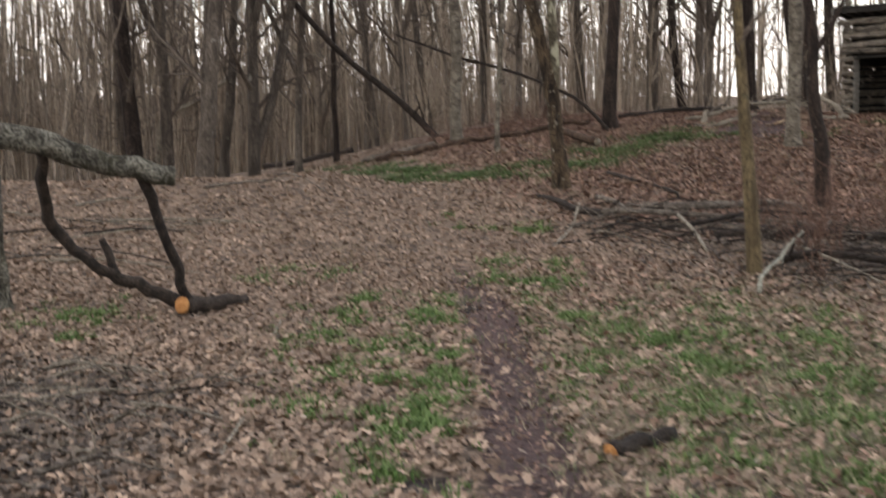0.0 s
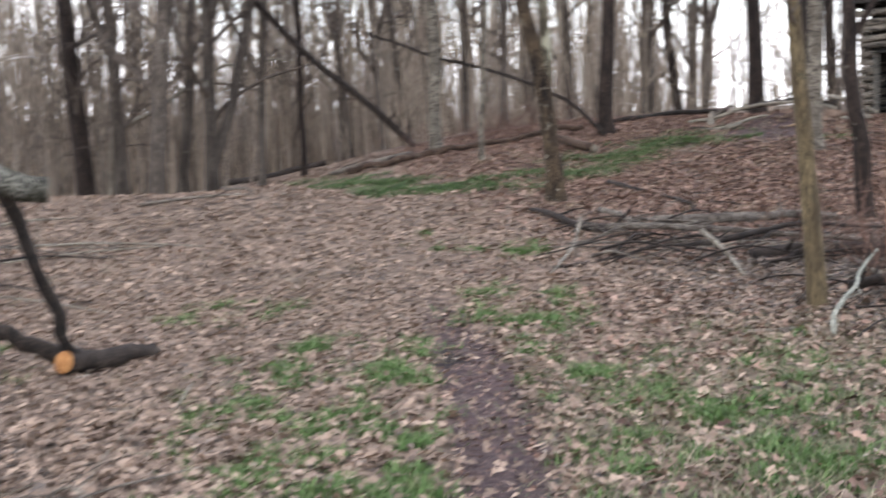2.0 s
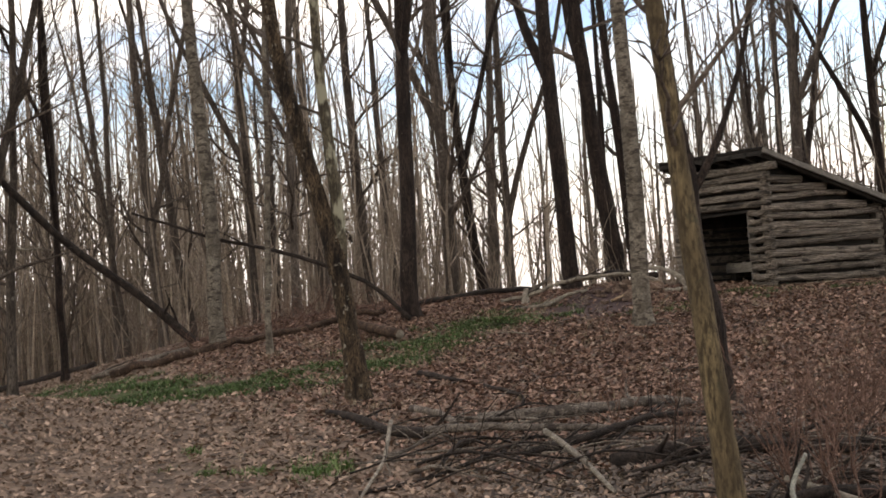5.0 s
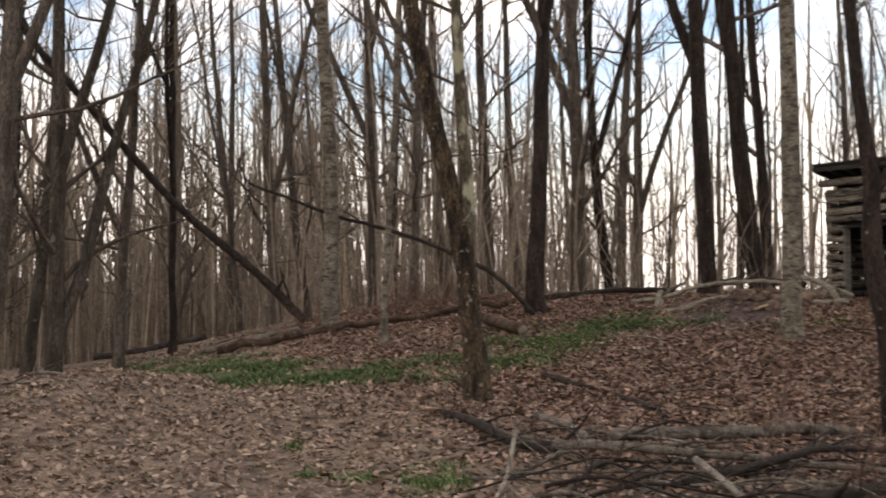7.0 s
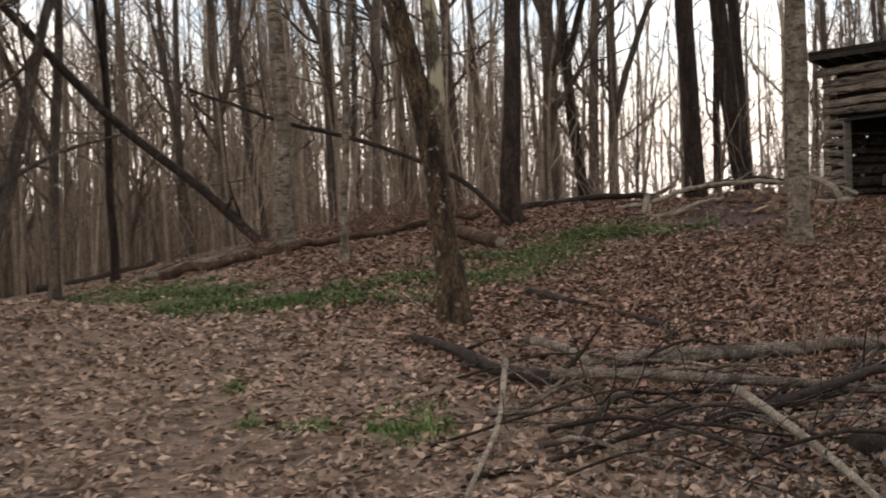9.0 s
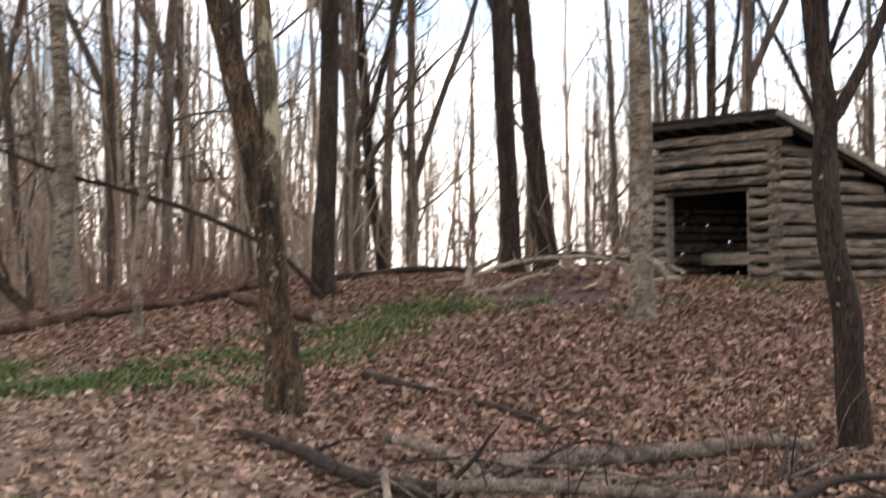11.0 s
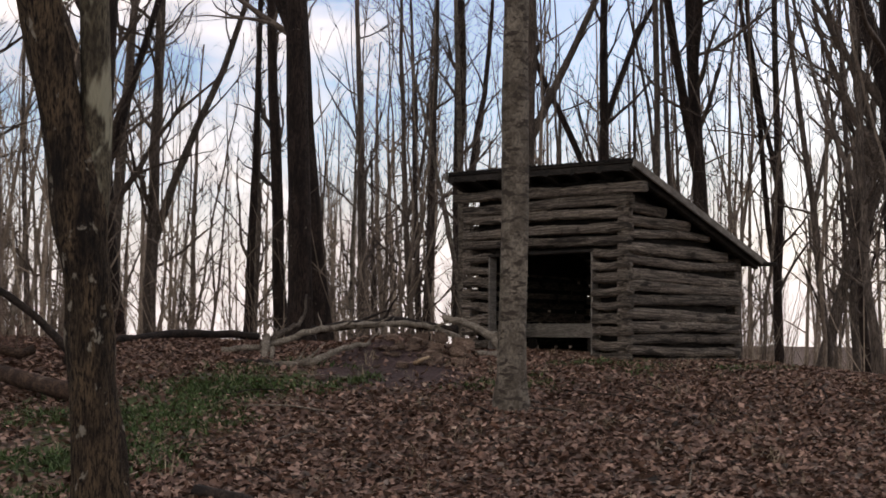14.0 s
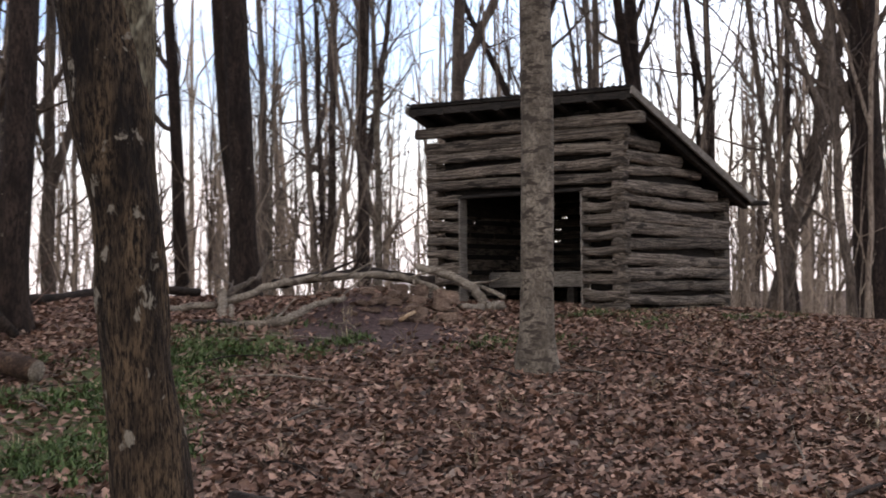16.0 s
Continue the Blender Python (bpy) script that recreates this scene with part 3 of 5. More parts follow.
    for x in (0.25, WIDE / 2, WIDE - 0.25):
        part("bench_leg", box(Geo(), (x - 0.05, -1.12, -0.1), (x + 0.05, -1.03, 0.26)), SHADED_WOOD, bench, smooth=False)
    part("floor_board", box(Geo(), (0.08, -DEEP + 0.08, -0.12), (WIDE - 0.08, -0.1, -0.04)), SHADED_WOOD, cabin, smooth=False)
    # roof: rafters, deck boards, ribbed covering, rake and eave boards, all in the slope of the shed
    tilt = math.degrees(math.atan(slope))
    roof = empty_at("roof", 0, FRONT, TALL)
    roof.parent = cabin
    roof.matrix_basis = pose(0, FRONT, TALL, tilt, -1.6, 0)
    run = (DEEP + FRONT + BACK) / math.cos(radians(tilt))
    x0, x1 = -OVER, WIDE + OVER
    for i in range(8):
        x = x0 + 0.1 + (x1 - x0 - 0.2) * i / 7
        part("rafter", box(Geo(), (x - 0.04, -run + 0.04, -0.175), (x + 0.04, -0.02, -0.062)), SHADED_WOOD, roof, smooth=False)
    n = 12
    for i in range(n):
        y = -run + run * i / n
        part("roof_board", box(Geo(), (x0 + 0.02, y + 0.004, -0.06), (x1 - 0.02, y + run / n - 0.004, -0.035), 0.003), SHADED_WOOD, roof, smooth=False)
    ribs = Geo()
    steps = 190
    verts, faces = [], []
    for i in range(steps + 1):
        x = x0 + (x1 - x0) * i / steps
        wave = 0.011 * math.sin(2 * math.pi * x / 0.076)
        sag = 0.012 * noise.noise(Vector((x * 3, 0, 2)))
        for y in (0.03 + sag, -run * 0.5, -run - 0.03 + sag):
            verts.append((x, y, -0.02 + wave))
        for y in (0.03 + sag, -run * 0.5, -run - 0.03 + sag):
            verts.append((x, y, -0.023 + wave))
    for i in range(steps):
        a, b = i * 6, i * 6 + 6
        faces += [(a, a + 1, b + 1, b), (a + 1, a + 2, b + 2, b + 1), (a + 4, a + 3, b + 3, b + 4), (a + 5, a + 4, b + 4, b + 5), (a, b, b + 3, a + 3), (a + 5, b + 5, b + 2, a + 2)]
    part("roof_sheet", ribs.add(verts, faces), ROOFING, roof, "dark ribbed roof covering")
    part("fascia_board", box(Geo(), (x0, -0.06, -0.15), (x1, -0.03, -0.045)), SHADED_WOOD, roof, "dark fascia board along the roof front", smooth=False)
    part("eave_pole", tube(Geo(), [(x0 - 0.22, -run + 0.07, -0.11), (x0 + 1.2, -run + 0.06, -0.10), (x1 + 0.05, -run + 0.07, -0.11)], [0.03, 0.034, 0.03], 9, 0.15, 5), SHADED_WOOD, roof, "thin pole under the low eave")
    for x in (x0 - 0.013, x1 + 0.013):
        part("rake_board", box(Geo(), (x - 0.016, -run - 0.02, -0.125), (x + 0.016, 0.02, -0.03)), BOARD, roof, smooth=False)
    return cabin


build_cabin()


# ---- trees ----
def wander(rng, start, way, length, n, bend, lift):
    p, d = Vector(start), Vector(way).normalized()
    pts = [p.copy()]
    for _ in range(n):
        d = (d + Vector((rng.uniform(-bend, bend), rng.uniform(-bend, bend), rng.uniform(-bend, bend) + lift))).normalized()
        p = p + d * (length / n)
        pts.append(p.copy())
    return pts


def crown(rng, geo, spine, radii, first, count, reach, fine=2, subs=5, sides=4):
    """Limbs with side branches and twigs along the upper part of a trunk."""
    n = len(spine)
    for k in range(count):
        s = first + (0.98 - first) * ((k + rng.random()) / count) ** 1.15
        i = min(int(s * (n - 1)), n - 2)
        p = spine[i].lerp(spine[i + 1], s * (n - 1) - i)
        r = radii[i] * rng.uniform(0.28, 0.5)
        a = rng.uniform(0, 2 * math.pi)
        rise = rng.uniform(0.25, 1.6)
        way = Vector((math.cos(a), math.sin(a), rise))
        length = reach * rng.uniform(0.55, 1.1) * (1.1 - 0.55 * s)
        limb = wander(rng, p, way, length, 6, 0.30, 0.10)
        tube(geo, limb, [r * (1 - 0.85 * j / 6) for j in range(7)], sides, cap=False)
        for _ in range(subs):
            j = rng.randrange(1, 6)
            w2 = (limb[j] - limb[j - 1]).normalized() + Vector((rng.uniform(-1, 1), rng.uniform(-1, 1), rng.uniform(-0.3, 0.9)))
            sub = wander(rng, limb[j], w2, length * rng.uniform(0.3, 0.55), 4, 0.3, 0.08)
            r2 = max(r * (1 - 0.85 * j / 6) * 0.65, 0.009)
            tube(geo, sub, [r2 * (1 - 0.8 * q / 4) for q in range(5)], 3, cap=False)
            for _ in range(fine):
                q = rng.randrange(1, 5)
                w3 = (sub[q] - sub[q - 1]).normalized() + Vector((rng.uniform(-1, 1), rng.uniform(-1, 1), rng.uniform(-0.3, 0.8)))
                tw = wander(rng, sub[q], w3, length * rng.uniform(0.12, 0.28), 2, 0.3, 0.05)
                tube(geo, tw, [0.0085, 0.006, 0.003], 3, cap=False)


def spine_of(rng, tall, lean=(0, 0), wobble=0.09, n=16):
    """A trunk's line: its lean, one slow bow and some kinks."""
    pts = []
    bow, ph, turn = rng.uniform(0.2, 1.0) * wobble * tall * 0.35, rng.uniform(0, 6.28), rng.uniform(0, 6.28)
    kx, ky = 0.0, 0.0
    for i in range(n + 1):
        z = tall * (i / n) ** 1.1
        s = bow * (math.sin(ph + 3.2 * z / tall) - math.sin(ph))
        pts.append(Vector((lean[0] * z + s * math.cos(turn) + kx, lean[1] * z + s * math.sin(turn) + ky, z)))
        kx += rng.uniform(-wobble, wobble) * 0.45
        ky += rng.uniform(-wobble, wobble) * 0.45
    return pts


def trunk_radii(pts, r, tall, flare=0.4):
    return [r * ((1 - 0.78 * (p.z / tall)) + flare * math.exp(-max(p.z, 0) / 0.22)) for p in pts]


def make_tree(name, seed, tall, r, lean=(0, 0), bark=BARK, first=0.35, count=13, reach=4.2, sides=9, rough=0.10, label="", fine=2, sink=0.25, wobble=0.09, twig=TWIG, forks=(), subs=5, limb_sides=4):
    rng = random.Random(seed)
    tree = empty_at(name, 0, 0, 0)
    pts = spine_of(rng, tall, lean, wobble)
    low = [Vector((0, 0, -sink)), Vector((0, 0, 0)), Vector((lean[0] * 0.12, lean[1] * 0.12, 0.12)), Vector((lean[0] * 0.3, lean[1] * 0.3, 0.3)), Vector((lean[0] * 0.7, lean[1] * 0.7, 0.7))]
    line = low + [p for p in pts if p.z > 1.0]
    rad = trunk_radii(line, r, tall)
    trunk = tube(Geo(), line, rad, sides, rough, seed)
    geo = Geo()
    for at in forks:
        i = max(1, int(at * (len(pts) - 1)))
        a = rng.uniform(0, 6.28)
        arm = wander(rng, pts[i], (0.42 * math.cos(a), 0.42 * math.sin(a), 1.0), tall * (1 - at) * 0.85, 9, 0.10, 0.06)
        r2 = trunk_radii(pts, r, tall, 0)[i] * 0.78
        arm_r = [r2 * (1 - 0.85 * q / 9) for q in range(10)]
        tube(trunk, arm, arm_r, max(5, sides - 2), rough, seed + 1, cap=False)
        crown(rng, geo, arm, arm_r, 0.2, count // 2, reach * 0.8, fine, subs, limb_sides)
    part("trunk", trunk, bark, tree)
    crown(rng, geo, pts, trunk_radii(pts, r, tall, 0), first, count, reach, fine, subs, limb_sides)
    part("crown", geo, twig, tree)
    return tagged(tree, label or "tall bare grey-brown forest tree", "tree", "bare forest trees")


def stand(tree, x, y, turn=0.0):
    tree.matrix_basis = pose(*on(x, y), 0, 0, turn)
    return tree


def measured_tree(x, y, diam, lean=(0, 0), tall=18, bark=BARK, seed=0, first=0.12, label="", name="tree", count=15, reach=4.0, sides=12, rough=0.14, forks=None):
    seed = seed or int(x * 37 + y * 11)
    if forks is None:
        forks = ((0.2 + 0.03 * (seed % 5),), (0.28, 0.42), (), (0.33,))[seed % 4]
    return stand(make_tree(name, seed, tall, diam / 2, lean, bark, first, count, reach, sides, rough, label, fine=2, subs=5, forks=forks), x, y)


def forked_tree():
    tree = empty_at("forked_tree", *on(1.58, 20.65))
    tagged(tree, "forked tree with scaly brown bark, dark stem and pale stem", "tree", "bare forest trees")
    rng = random.Random(3)
    base = [(0, 0, -0.25), (0, 0, 0), (-0.01, 0, 0.2), (-0.02, 0, 0.45), (-0.07, 0.0, 0.9), (-0.11, 0.0, 1.35), (-0.17, 0.0, 1.75), (-0.26, 0.0, 2.2), (-0.39, -0.01, 2.75), (-0.53, -0.02, 3.4), (-0.70, -0.05, 4.3), (-0.85, -0.12, 6), (-1.1, -0.1, 9), (-1.2, 0, 13)]
    line = smooth_line(base, 4)
    rad = [0.016 + 0.108 * (1 - max(p.z, 0) / 13.5) + 0.05 * math.exp(-max(p.z, 0) / 0.3) + 0.014 * math.exp(-((p.z - 1.75) / 0.25) ** 2) for p in line]
    part("trunk", tube(Geo(), line, rad, 18, 0.15, 3), BARK_FORK, tree, "scaly brown trunk running into a leaning stem")
    pale = [(-0.12, 0.0, 1.45), (-0.10, 0.0, 1.9), (-0.10, -0.01, 2.4), (-0.16, -0.03, 3.3), (-0.21, -0.05, 4.3), (-0.2, -0.15, 6.5), (-0.2, -0.2, 10), (-0.3, -0.2, 14)]
    line2 = smooth_line(pale, 3)
    rad2 = [0.094 - 0.072 * i / len(line2) for i in range(len(line2))]
    part("stem", tube(Geo(), line2, rad2, 14, 0.16, 6), BARK_STEM, tree, "pale patched straight stem")
    geo = Geo()
    crown(rng, geo, line, rad, 0.72, 8, 3.0)
    crown(rng, geo, line2, rad2, 0.45, 8, 3.0)
    part("crown", geo, TWIG, tree)


forked_tree()
measured_tree(6.40, 24.5, 0.28, (-0.008, -0.012), 19, BARK_PALE, 21, 0.4, "straight pale grey tree with dark bark scars", rough=0.16, count=12, forks=())
measured_tree(-0.24, 27.9, 0.27, (-0.037, -0.01), 18, BARK_PALE, 22, 0.45, "pale straight tree behind a fallen log", rough=0.08, count=12, forks=())
measured_tree(0.62, 25.6, 0.105, (0.006, -0.01), 12, BARK_PALE, 23, 0.45, "thin pale young tree", reach=2.2, count=12, forks=())
measured_tree(3.18, 27.85, 0.30, (-0.01, -0.02), 17, BARK_DARK, 24, 0.22, "dark rough-barked tree with pale lichen spots")


def crooked_tree():
    """Dark tree by the slope, bent at knee height and forked above."""
    tree = empty_at("crooked_tree", *on(5.39, 18.8))
    tagged(tree, "dark crooked tree with peeling bark and a side fork", "tree", "bare forest trees")
    line = smooth_line([(0.06, 0, -0.4), (0.04, 0, 0), (0.0, 0, 0.5), (-0.02, 0, 1.0), (-0.12, 0, 1.5), (-0.17, 0, 2.0), (-0.16, 0, 2.5), (-0.26, 0, 3.2), (-0.35, 0, 4.2), (-0.5, 0, 6.5), (-0.6, 0.1, 10), (-0.6, 0.1, 14)], 3)
    rad = [0.19, 0.16, 0.14] + [0.125 - 0.1 * i / len(line) for i in range(len(line) - 3)]
    part("trunk", tube(Geo(), line, rad, 14, 0.18, 8), BARK_DARK, tree)
    side = smooth_line([(-0.12, 0.02, 2.35), (0.05, -0.05, 2.65), (0.25, -0.1, 3.1), (0.55, -0.15, 4.0), (0.8, -0.2, 5.5), (0.9, -0.2, 8)], 3)
    srad = [0.05 - 0.038 * i / len(side) for i in range(len(side))]
    part("fork", tube(Geo(), side, srad, 10, 0.12, 9), BARK_DARK, tree)
    geo, rng = Geo(), random.Random(8)
    crown(rng, geo, line, rad, 0.7, 8, 2.8)
    crown(rng, geo, side, srad, 0.5, 5, 2.0)
    part("crown", geo, TWIG, tree)


crooked_tree()


def broken_snag():
    """A barkless broken stem standing by the propped log."""
    snag = empty_at("broken_snag", *on(-4.45, 11.5))
    tagged(snag, "broken tree stem with peeled tan wood beside the propped log", "dead tree")
    line = smooth_line([(0.05, 0, -0.3), (0, 0, 0), (-0.03, 0, 0.8), (-0.02, 0, 1.7), (0.0, 0.01, 2.0)], 4)
    part("trunk", tube(Geo(), line, [0.15 - 0.04 * i / 16 for i in range(len(line))], 12, 0.3, 14), MOSSY, snag)
    peeled = smooth_line([(-0.02, 0, 1.6), (0.0, 0.01, 2.1), (0.04, 0.02, 2.7), (0.05, 0.02, 3.3)], 4)
    part("peeled_wood", tube(Geo(), peeled, [0.06, 0.09] + [0.115 - 0.03 * i / 11 for i in range(len(peeled) - 3)] + [0.03], 12, 0.25, 15), PEELED, snag, "peeled tan wood")
    for side in (-1, 1):
        strip_line = [p + Vector((side * (0.115 - 0.02 * i / len(peeled)), 0.01, 0)) for i, p in enumerate(peeled)]
        part("bark_strip", tube(Geo(), strip_line, [0.03 + 0.012 * math.sin(i * 1.9 + side) for i in range(len(strip_line))], 7, 0.3, side + 4), BARK_DARK, snag, "dark strip of torn bark")


broken_snag()


def ochre_tree():
    tree = empty_at("young_tree", *on(2.91, 12.25))
    tagged(tree, "young leaning tree with ochre lichen-covered bark beside the brush", "tree", "bare forest trees")
    line = smooth_line([(0.02, 0, -0.3), (0, 0, 0), (-0.03, 0.02, 0.6), (-0.08, 0.04, 1.3), (-0.15, 0.06, 2.2), (-0.23, 0.08, 3.4), (-0.3, 0.1, 5), (-0.4, 0.1, 8)], 3)
    rad = [0.12, 0.105] + [0.085 - 0.065 * i / len(line) for i in range(len(line) - 2)]
    part("trunk", tube(Geo(), line, rad, 12, 0.12, 12), BARK_OCHRE, tree)
    geo = Geo()
    crown(random.Random(12), geo, line, rad, 0.55, 8, 1.8)
    part("crown", geo, TWIG, tree)


ochre_tree()

# trees beyond the fallen logs and along the rise
measured_tree(-5.8, 27.2, 0.36, (0.02, -0.02), 18)
measured_tree(-8.9, 33.0, 0.46, (-0.05, -0.02), 19, BARK_DARK)
measured_tree(-8.1, 33.2, 0.34, (0.01, -0.02), 17)
measured_tree(-6.62, 33.2, 0.26, (0.10, -0.03), count=8, forks=())
measured_tree(-6.9, 31.6, 0.25, (0.03, -0.03), count=8, forks=())
measured_tree(-5.04, 28.96, 0.30, (0.03, -0.03), 17, first=0.1, forks=(0.12, 0.3))
measured_tree(-4.15, 30.04, 0.19, (0.05, -0.02), 15)
measured_tree(-3.29, 30.86, 0.15, (0.015, -0.03), 14, BARK_DARK)
measured_tree(-1.82, 37.1, 0.24, (-0.02, -0.03))
measured_tree(-2.89, 39.0, 0.17, (-0.03, -0.03), 15)
measured_tree(-3.43, 41.8, 0.22, (-0.01, -0.02), 16)
measured_tree(-1.28, 41.1, 0.25, (-0.06, -0.02))
measured_tree(1.34, 32.95, 0.20, (0.01, -0.03), 17)
measured_tree(0.53, 37.24, 0.28, (-0.02, -0.03), 18)
measured_tree(3.64, 40.0, 0.33, (-0.016, -0.03))
measured_tree(5.43, 36.8, 0.38, (-0.024, -0.03), 20, forks=(0.24, 0.3))
measured_tree(8.86, 48.6, 0.40, (-0.01, -0.03))
measured_tree(2.63, 43.1, 0.33, (-0.024, -0.03))
measured_tree(5.83, 51.9, 0.37, (-0.038, -0.03))
measured_tree(6.96, 30.9, 0.36, (-0.03, -0.013), 20, BARK_DARK, label="stout dark tree on the rise behind dead branches", first=0.3)
measured_tree(9.6, 36.0, 0.46, (-0.04, -0.02), 21, BARK_DARK, first=0.3)
measured_tree(6.85, 40.0, 0.30, (-0.045, -0.02), 19, BARK_DARK)
measured_tree(8.06, 42.0, 0.30, (-0.02, -0.02), 19)
measured_tree(13.3, 50.0, 0.30, (0.04, -0.02), 19, BARK_DARK)
measured_tree(14.5, 50.0, 0.46, (-0.05, -0.02), 22, BARK_DARK, first=0.3)
measured_tree(12.1, 40.0, 0.14, (0.005, 0), 6.5, BARK_PALE, count=2, reach=1.0, forks=(), first=0.7, label="thin pale broken tree stem")
measured_tree(21.7, 55.0, 0.28, (-0.035, 0), 20)
measured_tree(23.8, 58.0, 0.42, (0.03, -0.02), 22, BARK_DARK)
measured_tree(23.7, 55.0, 0.55, (-0.015, -0.01), 23, BARK_DARK, first=0.3)
measured_tree(17.2, 44.0, 0.22, (-0.01, -0.01), 16, BARK_PALE)
measured_tree(15.4, 38.0, 0.34, (-0.01, -0.01), 20, label="straight tree behind the log shelter", first=0.3)
measured_tree(18.4, 39.0, 0.30, (0.0, -0.01), 19, BARK_DARK, label="dark tree behind the log shelter")
measured_tree(23.1, 42.0, 0.22, (-0.01, -0.01), 18)
measured_tree(19.07, 36.0, 0.38, (-0.01, -0.01), 21, BARK_DARK, label="stout dark tree behind the log shelter", first=0.28)
measured_tree(23.2, 38.0, 0.26, (0.03, -0.02), 18, BARK_DARK, forks=(0.2, 0.35))
measured_tree(19.4, 33.0, 0.27, (0.16, -0.10), 14, forks=(0.2, 0.3, 0.42), first=0.1, label="leaning forked tree beyond the log shelter")
measured_tree(23.8, 36.0, 0.18, (0.0, -0.01), 15)
measured_tree(26.4, 38.0, 0.24, (0.02, -0.02), 17, BARK_DARK)
measured_tree(17.6, 29.3, 0.58, (-0.027, -0.02), 22, BARK_DARK, label="stout dark tree beyond the log shelter")
measured_tree(17.5, 35.9, 0.19, (0, -0.03))
measured_tree(16.06, 28.6, 0.15, (-0.05, 0), 13)
measured_tree(18.5, 31.9, 0.16, (-0.035, -0.01), 12)


def scatter_wood():
    """The wood round the clearing: a few grown kinds, set again and again with their own turn and size."""
    rng = random.Random(41)
    kinds = [make_tree("tree", 500 + k, rng.uniform(14, 20), rng.uniform(0.08, 0.17), (rng.uniform(-0.06, 0.06), rng.uniform(-0.06, 0.06)), (BARK_LIT, BARK, BARK, BARK_DARK)[k % 4], rng.uniform(0.08, 0.24), 19, rng.uniform(3.4, 5.2), 8, 0.08, wobble=rng.uniform(0.05, 0.13), fine=1, subs=5, limb_sides=3, forks=((rng.uniform(0.18, 0.5),) if k % 2 else ())) for k in range(12)]
    thin = [make_tree("sapling", 600 + k, rng.uniform(6, 12), rng.uniform(0.025, 0.055), (rng.uniform(-0.12, 0.12), rng.uniform(-0.12, 0.12)), BARK_LIT, 0.10, 10, rng.uniform(1.6, 2.6), 5, 0.05, "thin bare young forest tree", wobble=0.12, fine=1, subs=3, limb_sides=3, forks=((0.3,) if k % 2 else ())) for k in range(8)]
    used = {}
    taken = [(-0.15, 27.9), (3.25, 27.9), (6.45, 24.5), (1.53, 20.65)]

    def free(x, y, gap):
        if -6.8 < x < 13.2 and y < 33.5:
            return False
        if x <= -6.8 and y < 14 and x > -9:
            return False
        if math.hypot(x - 11, y - 28.5) < 3.6:
            return False
        return all(math.hypot(x - a, y - b) > gap for a, b in taken)

    def put(group, x, y):
        ob = rng.choice(group)
        size = rng.uniform(0.85, 1.15)
        if ob in used:
            ob = copy_thing(ob, pose(0, 0, 0))
        used[ob] = True
        ob.matrix_basis = Matrix.Translation(on(x, y)) @ Matrix.Rotation(rng.uniform(0, 6.28), 4, "Z") @ Matrix.Diagonal((size, size, size, 1))
        taken.append((x, y))

    # the last two groups are unseen trees, added behind to shape the light
    for group, count, spread, gap, reach in ((kinds, 42, (-30, 10), 1.8, 85), (kinds, 62, (10, 66), 2.2, 105), (thin, 85, (-32, 2), 0.6, 62), (thin, 40, (-40, -14), 0.6, 36), (thin, 110, (8, 64), 0.8, 80), (thin, 14, (36, 66), 0.8, 55), (thin, 28, (20, 42), 0.8, 58), (kinds, 8, (68, 330), 3.0, 45), (thin, 22, (68, 330), 3.0, 45)):
        made = tries = 0
        while made < count and tries < 20000:
            tries += 1
            az, d = radians(rng.uniform(*spread)), reach * math.sqrt(rng.uniform(0.2 if group is kinds and reach > 50 else 0.02, 1))
            x, y = 0.3 + d * math.sin(az), 8 + d * math.cos(az)
            if free(x, y, gap):
                put(group, x, y)
                made += 1
    for ob in kinds + thin:
        if ob not in used:
            put(kinds, *(-20, 20))


scatter_wood()


